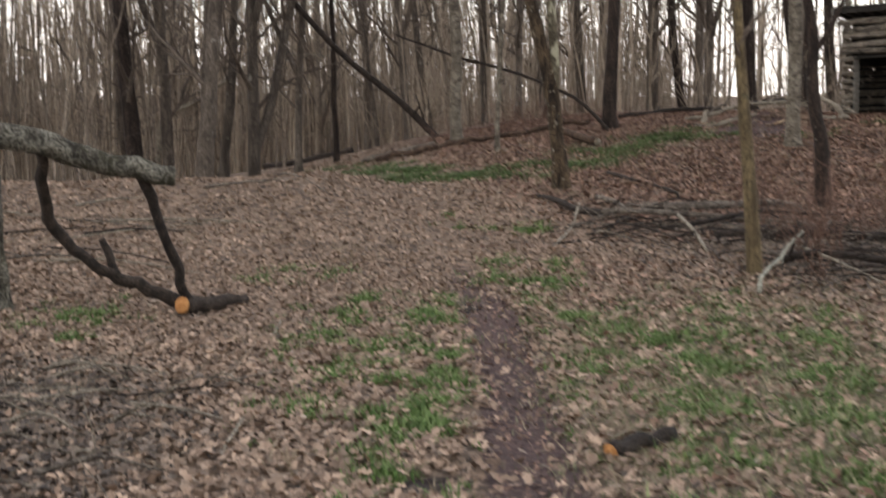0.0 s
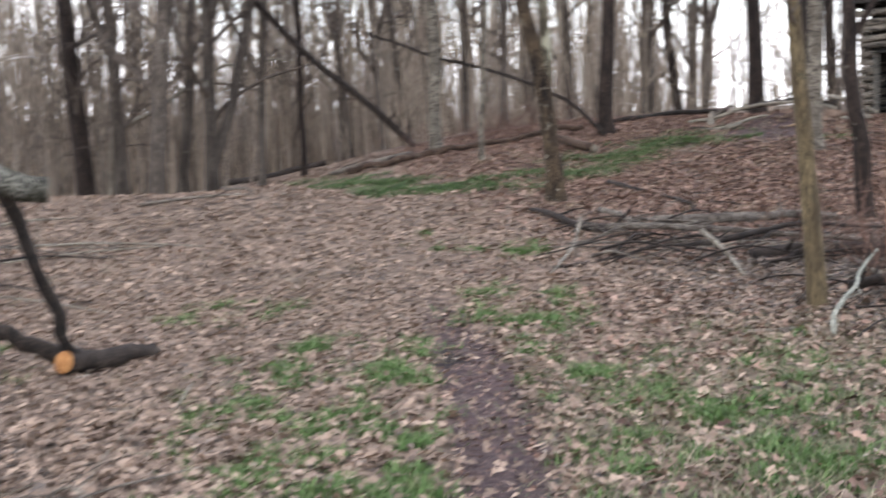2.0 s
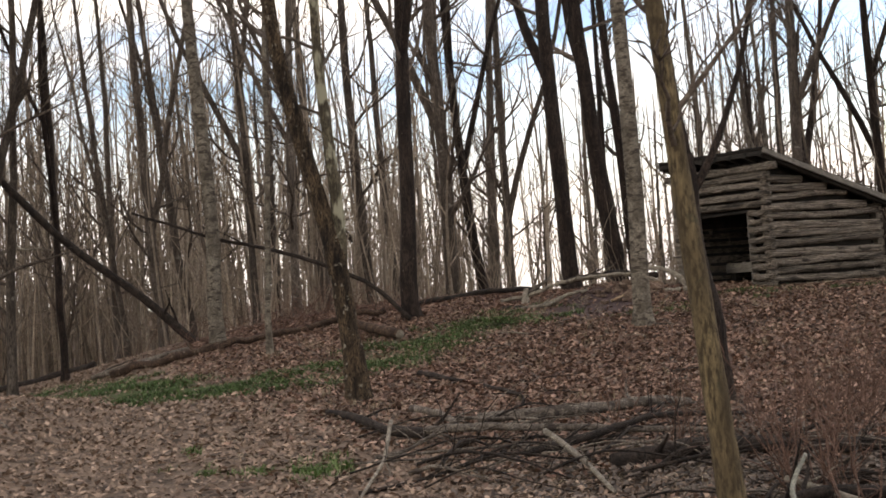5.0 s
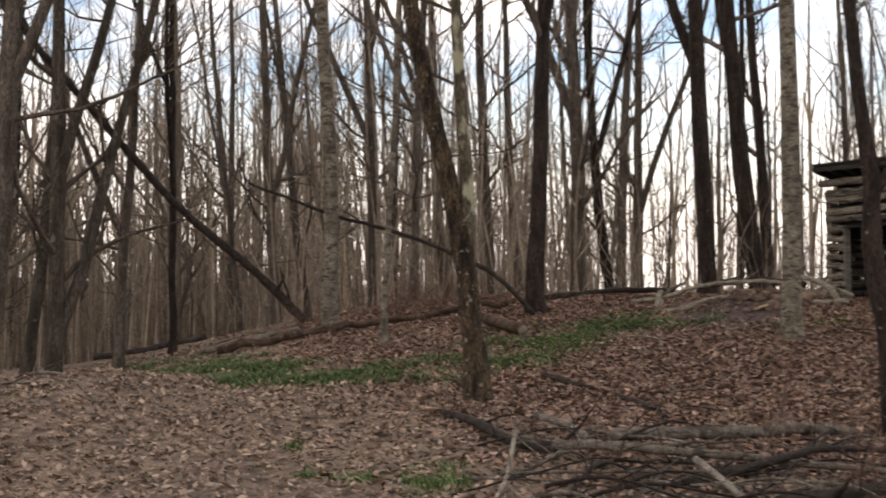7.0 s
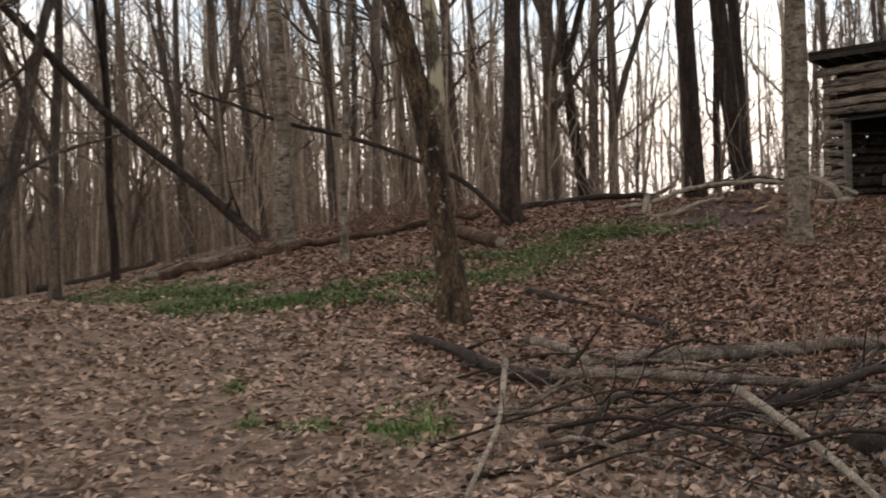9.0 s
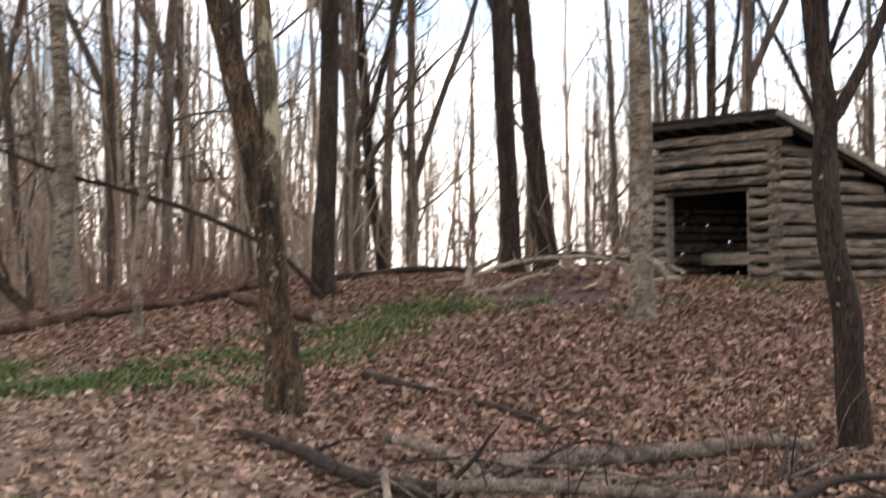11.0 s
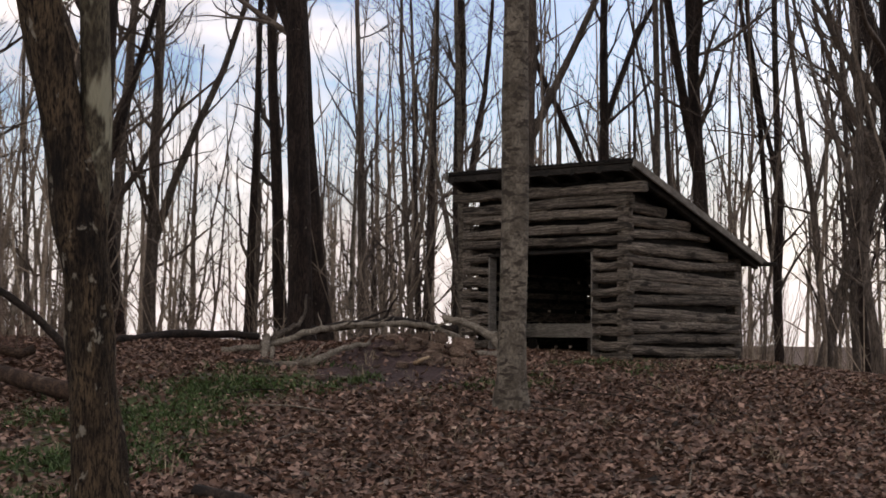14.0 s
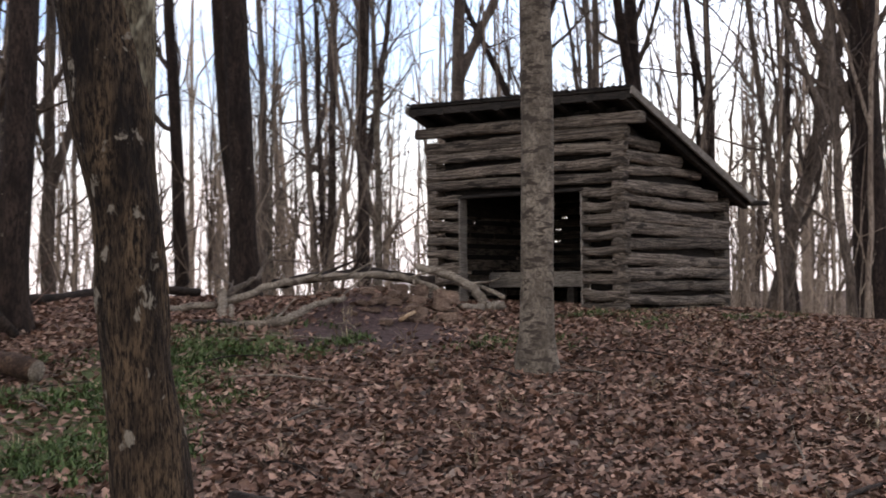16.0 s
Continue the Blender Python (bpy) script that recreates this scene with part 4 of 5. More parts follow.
def far_woods():
    """The woods past the counted trees, down to the horizon."""
    rng = random.Random(77)
    geo = Geo()
    for k in range(1900):
        left = k % 6 > 0
        az, d = ((radians(rng.uniform(-34, -1)), rng.uniform(40, 75)) if k % 2 else (radians(rng.uniform(-34, 10)), rng.uniform(60, 220))) if left else (radians(rng.uniform(0, 70)), rng.uniform(60, 180))
        x, y = 0.3 + d * math.sin(az), 8 + d * math.cos(az)
        z = float(land(x, y))
        tall, r = (rng.uniform(5, 14), rng.uniform(0.035, 0.10)) if left else (rng.uniform(11, 20), rng.uniform(0.07, 0.2))
        line = wander(rng, (x, y, z - 0.3), (rng.uniform(-0.06, 0.06), rng.uniform(-0.06, 0.06), 1), tall, 6, 0.03, 0.02)
        tube(geo, line, [r * (1 - 0.8 * i / 6) for i in range(7)], 3, cap=False)
        for _ in range(6):
            i = rng.randrange(1, 6)
            tw = wander(rng, line[i], (rng.uniform(-1, 1), rng.uniform(-1, 1), rng.uniform(0.4, 1.5)), rng.uniform(0.15, 0.3) * tall, 3, 0.3, 0.1)
            tube(geo, tw, [r * 0.4, r * 0.3, r * 0.2, r * 0.06], 3, cap=False)
    for k in range(300):
        az, d = radians(rng.uniform(-4, 11)), rng.uniform(27, 70)
        x, y = 0.3 + d * math.sin(az), 8 + d * math.cos(az)
        line = wander(rng, (x, y, float(land(x, y)) - 0.3), (rng.uniform(-0.12, 0.12), rng.uniform(-0.12, 0.12), 1), rng.uniform(3, 11), 5, 0.08, 0.02)
        r = rng.uniform(0.02, 0.06)
        tube(geo, line, [r * (1 - 0.8 * i / 5) for i in range(6)], 3, cap=False)
        for _ in range(6):
            tw = wander(rng, line[rng.randrange(1, 5)], (rng.uniform(-1, 1), rng.uniform(-1, 1), rng.uniform(0.4, 1.5)), rng.uniform(0.8, 2.4), 3, 0.3, 0.1)
            tube(geo, tw, [r * 0.4, r * 0.3, r * 0.2, r * 0.06], 3, cap=False)
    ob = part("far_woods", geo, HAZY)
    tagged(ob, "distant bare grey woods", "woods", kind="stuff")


far_woods()


def far_brush():
    """Low bare undergrowth past the rise."""
    rng = random.Random(78)
    geo = Geo()
    for k in range(420):
        az, d = radians(rng.uniform(-6, 64)), 24 + 46 * rng.random() ** 0.8
        x, y = 0.3 + d * math.sin(az), 8 + d * math.cos(az)
        if y < 33 and x < 13.5 or math.hypot(x - 11, y - 28.5) < 4.5:
            continue
        z = float(land(x, y))
        for _ in range(6):
            line = wander(rng, (x + rng.gauss(0, 0.25), y + rng.gauss(0, 0.25), z - 0.2), (rng.uniform(-0.5, 0.5), rng.uniform(-0.5, 0.5), 1), rng.uniform(1.2, 4.6), 4, 0.22, 0.0)
            tube(geo, line, [0.014, 0.011, 0.009, 0.007, 0.004], 3, cap=False)
            for _ in range(1):
                tw = wander(rng, line[rng.randrange(1, 4)], (rng.uniform(-1, 1), rng.uniform(-1, 1), rng.uniform(0.2, 1)), rng.uniform(0.4, 1.2), 2, 0.3, 0)
                tube(geo, tw, [0.008, 0.006, 0.003], 3, cap=False)
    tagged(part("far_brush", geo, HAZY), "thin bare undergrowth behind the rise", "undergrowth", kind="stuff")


far_brush()


# ---- fallen wood ----
def fallen(name, pts, r0, r1, material, label, category="branch", group="", sides=9, rough=0.16, seed=1.0, twigs=0, cut=None, kinks=0.25):
    """A fallen log or branch along pts; its cut end can show fresh wood."""
    line = smooth_line(pts, 4)
    n = len(line) - 1
    kink = random.Random(int(seed * 991))
    line = [line[0]] + [p + Vector([kink.uniform(-1, 1) * kinks * r0 for _ in range(3)]) for p in line[1:-1]] + [line[-1]]
    geo = tube(Geo(), line, [r0 + (r1 - r0) * i / n for i in range(n + 1)], sides, rough, seed)
    rng = random.Random(int(seed * 100))
    ob = part(name, geo, material)
    tagged(ob, label, category, group)
    for _ in range(twigs):
        i = rng.randrange(1, n)
        d = (line[i + 1] - line[i]).normalized() * rng.uniform(0.4, 1) + Vector((rng.uniform(-0.8, 0.8), rng.uniform(-0.8, 0.8), rng.uniform(-0.1, 0.5)))
        tw = wander(rng, line[i], d, rng.uniform(0.3, 0.9), 5, 0.3, 0)
        rr = (r0 + (r1 - r0) * i / n) * 0.45
        part("twig", tube(Geo(), tw, [rr * (1 - 0.8 * q / 5) for q in range(6)], 5, cap=False), material, ob)
    if cut:
        d = (line[0] - line[1]).normalized()
        face = tube(Geo(), [line[0] + d * 0.001, line[0] + d * 0.006], [r0 * 0.95, r0 * 0.93], 14)
        part("cut_end", face, cut, ob, "fresh orange cut face" if cut is CUT else "pale cut face")
    return ob


# the propped log by the trail, its two crooked props and the sawn piece
fallen("fallen_log", [(-2.56, 10.98, 0.93), (-3.26, 10.7, 1.13), (-3.9, 10.2, 1.36), (-5.6, 9.3, 1.75), (-7.6, 8.4, 2.2), (-9.6, 7.6, 2.7)], 0.088, 0.16, MOSSY, "mossy grey fallen log propped up on its own branches", "log", sides=14, rough=0.14, seed=2.2, cut=BLEACHED)
fallen("crooked_branch", [(-2.84, 10.92, 0.94), (-2.72, 11.05, 0.5), (-2.62, 11.15, 0.05), (-2.52, 11.3, -0.38)], 0.05, 0.042, DEAD_DARK, "dark crooked branch propping the log", rough=0.3, seed=3.1, kinks=0.6)
fallen("crooked_branch", [(-3.6, 10.5, 1.22), (-3.72, 10.9, 0.65), (-3.62, 11.13, 0.32), (-3.33, 11.25, 0.06), (-3.04, 11.35, -0.1), (-2.65, 11.45, -0.30)], 0.046, 0.066, DEAD_DARK, "dark crooked branch propping the log", rough=0.3, seed=3.7, kinks=0.6)
fallen("broken_stub", [(-3.22, 11.28, 0.0), (-3.31, 11.33, 0.2), (-3.37, 11.35, 0.34)], 0.045, 0.03, DEAD_DARK, "broken dark stub with a pale tip", seed=3.9)
fallen("sawn_log", [(-2.59, 11.15, -0.27), (-2.40, 11.5, -0.32), (-2.15, 11.9, -0.35)], 0.085, 0.06, DEAD_DARK, "sawn log piece with an orange cut end on leaves", "log", seed=4.35, cut=CUT, sides=12)
fallen("sawn_log", [on(0.80, 6.12, 0.05), on(0.98, 6.28, 0.05), on(1.16, 6.42, 0.05)], 0.05, 0.045, DEAD_DARK, "short sawn log piece with an orange cut end in grass", "log", seed=4.9, cut=CUT, sides=12)

# long logs behind the forked tree
fallen("fallen_log", [on(-2.0, 27.1, 0.1), on(-1.1, 26.9, 0.08), on(-0.4, 27.4, 0.09), on(0.5, 27.6, 0.1), on(1.9, 28.0, 0.12), on(2.75, 28.2, 0.16)], 0.07, 0.05, ROTTEN, "long rotten brown fallen log across the slope", "log", seed=5.5, sides=12, twigs=6, kinks=0.9, rough=0.3)
fallen("fallen_log", [on(-2.4, 27.9, 0.06), on(-1.6, 27.5, 0.10), on(-0.7, 27.6, 0.1)], 0.05, 0.06, DEAD, "grey fallen log beside another log", "log", seed=5.9, twigs=2)
fallen("sawn_log", [on(2.68, 25.5, 0.10), on(2.3, 26.5, 0.13), on(1.9, 27.4, 0.15)], 0.085, 0.07, ROTTEN, "sawn brown log with a pale cut end", "log", seed=6.3, sides=12, cut=BLEACHED)
fallen("fallen_log", [on(-6.4, 38.5, 0.1), on(-5.0, 37.9, 0.12), on(-3.5, 37.0, 0.1)], 0.11, 0.09, DEAD_DARK, "dark fallen log among far trees", "log", seed=6.6)
fallen("fallen_pole", [on(3.6, 29.6, 0.06), on(5.2, 30.3, 0.1), on(6.2, 30.6, 0.1)], 0.06, 0.05, DEAD_DARK, "dark fallen pole on the ridge", "log", seed=6.9)
fallen("leaning_dead_tree", [(-0.6, 30.15, 0.4), (-1.6, 30.0, 1.45), (-3.2, 29.8, 2.87), (-5.3, 29.2, 5.4), (-6.6, 28.9, 7.2)], 0.085, 0.06, DEAD_DARK, "dead slender tree leaning far over", "tree", seed=7.1, twigs=6)
fallen("fallen_pole", [on(3.1, 27.4, 0.04), (2.35, 27.6, 1.5), (0.85, 27.95, 2.15), (-0.2, 28.1, 2.45), (-1.6, 28.3, 3.0)], 0.045, 0.025, DEAD_DARK, "thin dead pole slanting between trees", "branch", seed=7.4, twigs=4)
fallen("bent_sapling", [on(-8.75, 34.5, -0.1), (-8.6, 34.4, 0.75), (-8.3, 34.3, 1.2), (-7.4, 34.1, 1.6), (-6.16, 34.0, 2.4), (-5.57, 34.0, 2.68), (-4.4, 34.0, 2.8), (-3.6, 34.0, 2.72)], 0.085, 0.02, BLEACHED, "pale bent sapling arching over", "branch", seed=7.7, twigs=4, kinks=0.4)

# dead branches beside the shelter
BY = "dead branches by the shelter"
fallen("dead_branch", [(4.98, 28.6, 0.95), (5.36, 28.3, 1.0), (5.73, 28.2, 1.12), (6.18, 28.15, 1.23), (6.6, 28.1, 1.26), (7.12, 28.0, 1.28), (7.5, 27.9, 1.22), (7.8, 27.85, 1.1)], 0.04, 0.036, BLEACHED, "long bleached dead branch lying along the rise", group=BY, seed=8.1, twigs=5, kinks=0.5, rough=0.3)
fallen("dead_branch", [(6.0, 28.3, 1.2), (6.6, 28.28, 1.27), (7.2, 28.2, 1.31), (7.9, 28.1, 1.22)], 0.05, 0.06, DEAD_DARK, "dark rotting log along the top of the mound", group=BY, seed=8.2, twigs=2, kinks=0.5, rough=0.25)
fallen("dead_branch", [(5.36, 28.28, 1.02), (5.66, 28.3, 1.18), (5.87, 28.3, 1.31), (5.92, 28.3, 1.62)], 0.045, 0.012, DEAD, "grey forked dead branch with a tip pointing up", group=BY, seed=8.8, twigs=2, kinks=0.5)
fallen("dead_branch", [(5.39, 28.25, 1.13), (5.33, 28.1, 0.98), (5.23, 27.9, 0.78)], 0.05, 0.04, BLEACHED, "upright bleached stub of a dead branch", group=BY, seed=8.6)
fallen("dead_branch", [(5.36, 27.98, 0.98), (5.33, 27.88, 0.86), (5.31, 27.8, 0.78)], 0.03, 0.022, BLEACHED, "short bleached broken stub", group=BY, seed=8.7)
fallen("dead_branch", [(5.0, 27.45, 0.77), (5.44, 27.2, 0.82), (5.64, 27.2, 0.89), (5.94, 27.3, 0.98), (6.33, 27.4, 1.05)], 0.05, 0.026, BLEACHED, "bleached dead branch lying in green plants", group=BY, seed=8.4, twigs=4, rough=0.25)
fallen("dead_branch", [(4.85, 27.75, 0.80), (5.05, 27.5, 0.80), (5.2, 27.3, 0.79)], 0.06, 0.05, DEAD_DARK, "dark rotten branch end in green plants", group=BY, seed=8.5, twigs=1)
fallen("dead_branch", [(7.8, 28.3, 1.36), (7.95, 28.2, 1.34), (8.13, 28.0, 1.25), (8.24, 27.8, 1.12), (8.27, 27.65, 0.95)], 0.045, 0.055, BLEACHED, "bleached branch leaning on the stone heap", group=BY, seed=9.1, twigs=2)
fallen("dead_branch", [(8.25, 27.8, 1.15), (8.37, 27.8, 1.14), (8.55, 27.65, 1.02)], 0.022, 0.03, BLEACHED, "thin bleached branch beside the stones", group=BY, seed=9.2)
fallen("dead_branch", [(8.26, 27.75, 1.1), (8.28, 27.6, 0.98), (8.36, 27.5, 0.9)], 0.02, 0.014, DEAD, "thin crooked stick beside the stones", group=BY, seed=9.25)
fallen("dead_branch", [(7.76, 27.4, 0.92), (7.95, 27.4, 0.92), (8.08, 27.42, 0.92)], 0.05, 0.045, BLEACHED, "short sawn bleached branch beside the stones", group=BY, seed=9.3, cut=BLEACHED)
fallen("dead_branch", [(8.14, 27.4, 0.93), (8.22, 27.4, 0.94), (8.34, 27.42, 0.94)], 0.05, 0.05, BLEACHED, "short bleached log end beside the shelter", group=BY, seed=9.4, cut=BLEACHED)
fallen("fallen_stick", [(6.58, 26.78, 0.83), (6.7, 26.85, 0.87), (6.84, 26.9, 0.9)], 0.022, 0.016, PEELED, "short pale peeled stick on bare soil", "stick", seed=9.5)


def brush(name, pts, r0, r1, material, label, seed, twigs=2):
    return fallen(name, pts, r0, r1, material, label, "branch", "brush along the slope", 7, 0.16, seed, twigs)


# brush along the foot of the slope
brush("fallen_branch", [on(1.15, 19.8, 0.03), on(1.4, 19.0, 0.07), on(1.62, 18.0, 0.07), on(2.0, 17.5, 0.08)], 0.035, 0.06, DEAD_DARK, "dark curved branch lying on leaves", 10.1)
brush("fallen_log", [on(2.6, 18.35, 0.05), on(3.5, 18.3, 0.07), on(4.5, 18.65, 0.07), on(5.0, 18.7, 0.05)], 0.07, 0.055, DEAD, "grey fallen log under brush", 10.3)
brush("fallen_log", [on(2.0, 19.0, 0.1), on(2.2, 18.4, 0.12), on(2.3, 17.6, 0.1)], 0.04, 0.03, DEAD, "grey short log across the brush", 10.5, 0)
brush("fallen_pole", [on(1.95, 17.5, 0.12), on(2.5, 17.2, 0.16), on(3.4, 16.7, 0.15), on(4.6, 16.3, 0.1)], 0.045, 0.025, DEAD, "long grey pole in the brush", 10.7, 5)
brush("fallen_pole", [on(2.6, 16.1, 0.05), on(3.3, 16.4, 0.15), on(4.1, 16.9, 0.2), on(5.2, 17.5, 0.1)], 0.045, 0.02, DEAD_DARK, "long dark pole in the brush", 10.9)
brush("dead_branch", [on(1.6, 17.3, 0.25), on(1.4, 16.2, 0.08), on(1.05, 14.8, 0.03)], 0.022, 0.012, BLEACHED, "pale thin branch pointing at the trail", 11.1, 1)
brush("dead_branch", [on(2.8, 16.2, 0.22), on(2.85, 15.3, 0.12), on(2.8, 14.2, 0.04)], 0.03, 0.018, BLEACHED, "bleached thin branch across the brush", 11.3, 1)
brush("fallen_log", [on(3.1, 15.2, 0.04), on(4.0, 15.3, 0.09), on(5.4, 15.0, 0.06)], 0.09, 0.06, DEAD_DARK, "dark rotting log under brush", 11.5)
brush("fallen_log", [on(3.25, 12.6, 0.12), on(3.7, 12.5, 0.2), on(4.4, 12.3, 0.12), on(5.2, 11.9, 0.05)], 0.042, 0.035, DEAD_DARK, "dark broken log behind the young tree", 11.7, 7)
brush("dead_branch", [on(3.45, 12.5, 0.42), on(3.2, 12.15, 0.30), on(3.05, 11.75, 0.26), on(2.76, 11.3, 0.16), on(2.72, 11.2, 0.02)], 0.012, 0.021, LICHEN, "lichen-whitened forked branch leaning beside the young tree", 11.9, 2)
brush("dead_branch", [on(3.5, 12.9, 0.22), on(3.7, 12.2, 0.15), on(3.9, 11.4, 0.05)], 0.022, 0.012, BLEACHED, "pale thin branch on dead leaves", 12.1, 1)
brush("fallen_stick", [on(2.2, 11.6, 0.02), on(2.45, 11.55, 0.025), on(2.7, 11.5, 0.02)], 0.016, 0.012, BLEACHED, "pale short stick on leaves", 12.3, 0)
brush("fallen_branch", [on(2.5, 22.0, 0.04), on(2.8, 21.4, 0.05), on(2.95, 21.2, 0.03)], 0.05, 0.03, DEAD_DARK, "short dark branch on the leafy slope", 12.5, 1)
brush("fallen_branch", [on(3.15, 20.9, 0.03), on(3.4, 20.0, 0.06), on(3.3, 19.4, 0.03)], 0.03, 0.02, DEAD_DARK, "dark twiggy branch on the leafy slope", 12.7, 4)
brush("fallen_branch", [on(5.4, 20.9, 0.02), on(5.8, 21.0, 0.04), on(6.2, 21.1, 0.02)], 0.02, 0.015, DEAD_DARK, "dark stick on the leafy slope", 12.9, 0)
bush_rng = random.Random(9)
for k in range(48):
    cx, cy = bush_rng.uniform(1.6, 5.2), bush_rng.uniform(14.6, 18.4)
    a, half = bush_rng.uniform(-1.1, 1.1), bush_rng.uniform(0.3, 1.2)
    dx, dy = math.cos(a) * half, math.sin(a) * half
    brush("fallen_branch", [on(cx - dx, cy - dy, 0.03), on(cx - dx * 0.3, cy - dy * 0.3, bush_rng.uniform(0.03, 0.2)), on(cx + dx * 0.4, cy + dy * 0.4, bush_rng.uniform(0.06, 0.2)), on(cx + dx, cy + dy, 0.04)], bush_rng.uniform(0.008, 0.022), 0.005, bush_rng.choice((DEAD, DEAD, DEAD_DARK, DEAD_DARK)), "thin tangled dead branch in the brush", 20 + k * 0.7, 4)
for k in range(48):
    cx, cy = bush_rng.uniform(3.1, 5.4), bush_rng.uniform(11.4, 14.2)
    a, half = bush_rng.uniform(-1.2, 1.2), bush_rng.uniform(0.2, 0.7)
    dx, dy = math.cos(a) * half, math.sin(a) * half
    brush("fallen_branch", [on(cx - dx, cy - dy, 0.02), on(cx - dx * 0.3, cy - dy * 0.3, bush_rng.uniform(0.03, 0.14)), on(cx + dx, cy + dy, 0.03)], bush_rng.uniform(0.006, 0.016), 0.004, bush_rng.choice((DEAD, DEAD_DARK, DEAD_DARK)), "thin tangled dead branch in the brush", 220 + k * 0.7, 3)
for k in range(16):
    cx, cy = bush_rng.uniform(-6.5, -3.8), bush_rng.uniform(11.5, 19)
    a, half = bush_rng.uniform(-0.6, 0.6), bush_rng.uniform(0.4, 1.3)
    dx, dy = math.cos(a) * half, math.sin(a) * half
    fallen("fallen_branch", [on(cx - dx, cy - dy, 0.02), on(cx, cy, bush_rng.uniform(0.03, 0.1)), on(cx + dx, cy + dy, 0.03)], bush_rng.uniform(0.012, 0.028), 0.008, bush_rng.choice((DEAD, DEAD_DARK, BLEACHED)), "thin dead branch on the leafy bank", "branch", "sticks on the bank", 6, 0.15, 60 + k * 0.9, 2)
for k in range(46):
    cx, cy = bush_rng.uniform(-3.9, -1.4), bush_rng.uniform(4.5, 8.5)
    a, half = bush_rng.uniform(-0.9, 0.9), bush_rng.uniform(0.15, 0.6)
    dx, dy = math.cos(a) * half, math.sin(a) * half
    fallen("fallen_stick", [on(cx - dx, cy - dy, 0.02), on(cx, cy, bush_rng.uniform(0.03, 0.12)), on(cx + dx, cy + dy, 0.04)], bush_rng.uniform(0.008, 0.02), 0.005, bush_rng.choice((DEAD, DEAD_DARK, BLEACHED)), "thin dead stick on leaves", "stick", "sticks on the bank", 5, 0.12, 90 + k * 0.9, 2)
for k in range(46):
    cx, cy = bush_rng.uniform(1.5, 11.5), bush_rng.uniform(19.5, 27.0)
    a, half = bush_rng.uniform(0, 3.1), bush_rng.uniform(0.08, 0.4)
    dx, dy = math.cos(a) * half, math.sin(a) * half
    fallen("fallen_stick", [on(cx - dx, cy - dy, 0.03), on(cx, cy, bush_rng.uniform(0.03, 0.07)), on(cx + dx, cy + dy, 0.035)], bush_rng.uniform(0.005, 0.013), 0.004, bush_rng.choice((DEAD, DEAD_DARK, DEAD_DARK, BLEACHED)), "thin dead stick on the leafy slope", "stick", "sticks on the slope", 5, 0.12, 130 + k * 0.9, bush_rng.randrange(3))
fallen("fallen_stick", [on(-1.17, 5.9, 0.02), on(-1.2, 6.4, 0.05), on(-1.22, 6.8, 0.05)], 0.011, 0.010, BLEACHED, "pale straight stick on leaves", "stick", "", 6, 0.05, 15.5)
fallen("fallen_stick", [on(-1.6, 10.2, 0.02), on(-1.58, 10.5, 0.10)], 0.012, 0.010, BLEACHED, "pale short stick standing in leaves", "stick", "", 6, 0.05, 15.9)
fallen("fallen_branch", [on(-3.6, 21.5, 0.03), on(-2.9, 20.6, 0.06), on(-2.2, 19.4, 0.03)], 0.02, 0.014, DEAD, "thin pale branch on the leafy mound", "branch", "", 6, 0.12, 16.3, 2)
fallen("fallen_branch", [on(-4.2, 19.6, 0.03), on(-3.3, 19.9, 0.06), on(-2.3, 20.4, 0.03)], 0.025, 0.014, DEAD, "thin pale branch on the leafy mound", "branch", "", 6, 0.12, 16.7, 2)


def shrub(x, y, seed):
    """A thin leafless shrub of a few upright forked stems."""
    rng = random.Random(seed)
    ob = empty_at("bare_shrub", *on(x, y))
    tagged(ob, "thin leafless brown shrub among the fallen branches", "shrub", "bare shrubs along the brush")
    for _ in range(rng.randrange(4, 8)):
        geo = Geo()
        stem = wander(rng, (rng.gauss(0, 0.06), rng.gauss(0, 0.06), -0.05), (rng.uniform(-0.5, 0.5), rng.uniform(-0.5, 0.5), 1), rng.uniform(0.5, 1.25), 7, 0.22, 0.03)
        tube(geo, stem, [0.007 - 0.0007 * i for i in range(8)], 5, cap=False)
        for _ in range(5):
            i = rng.randrange(2, 7)
            tw = wander(rng, stem[i], (rng.uniform(-1, 1), rng.uniform(-1, 1), rng.uniform(0.3, 1.2)), rng.uniform(0.12, 0.35), 3, 0.3, 0)
            tube(geo, tw, [0.004, 0.0034, 0.0028, 0.002], 3, cap=False)
        part("stem", geo, CANE, ob)


shrub_rng = random.Random(52)
for k in range(30):
    shrub(shrub_rng.uniform(3.3, 6.8), shrub_rng.uniform(11.8, 17.8), 700 + k)


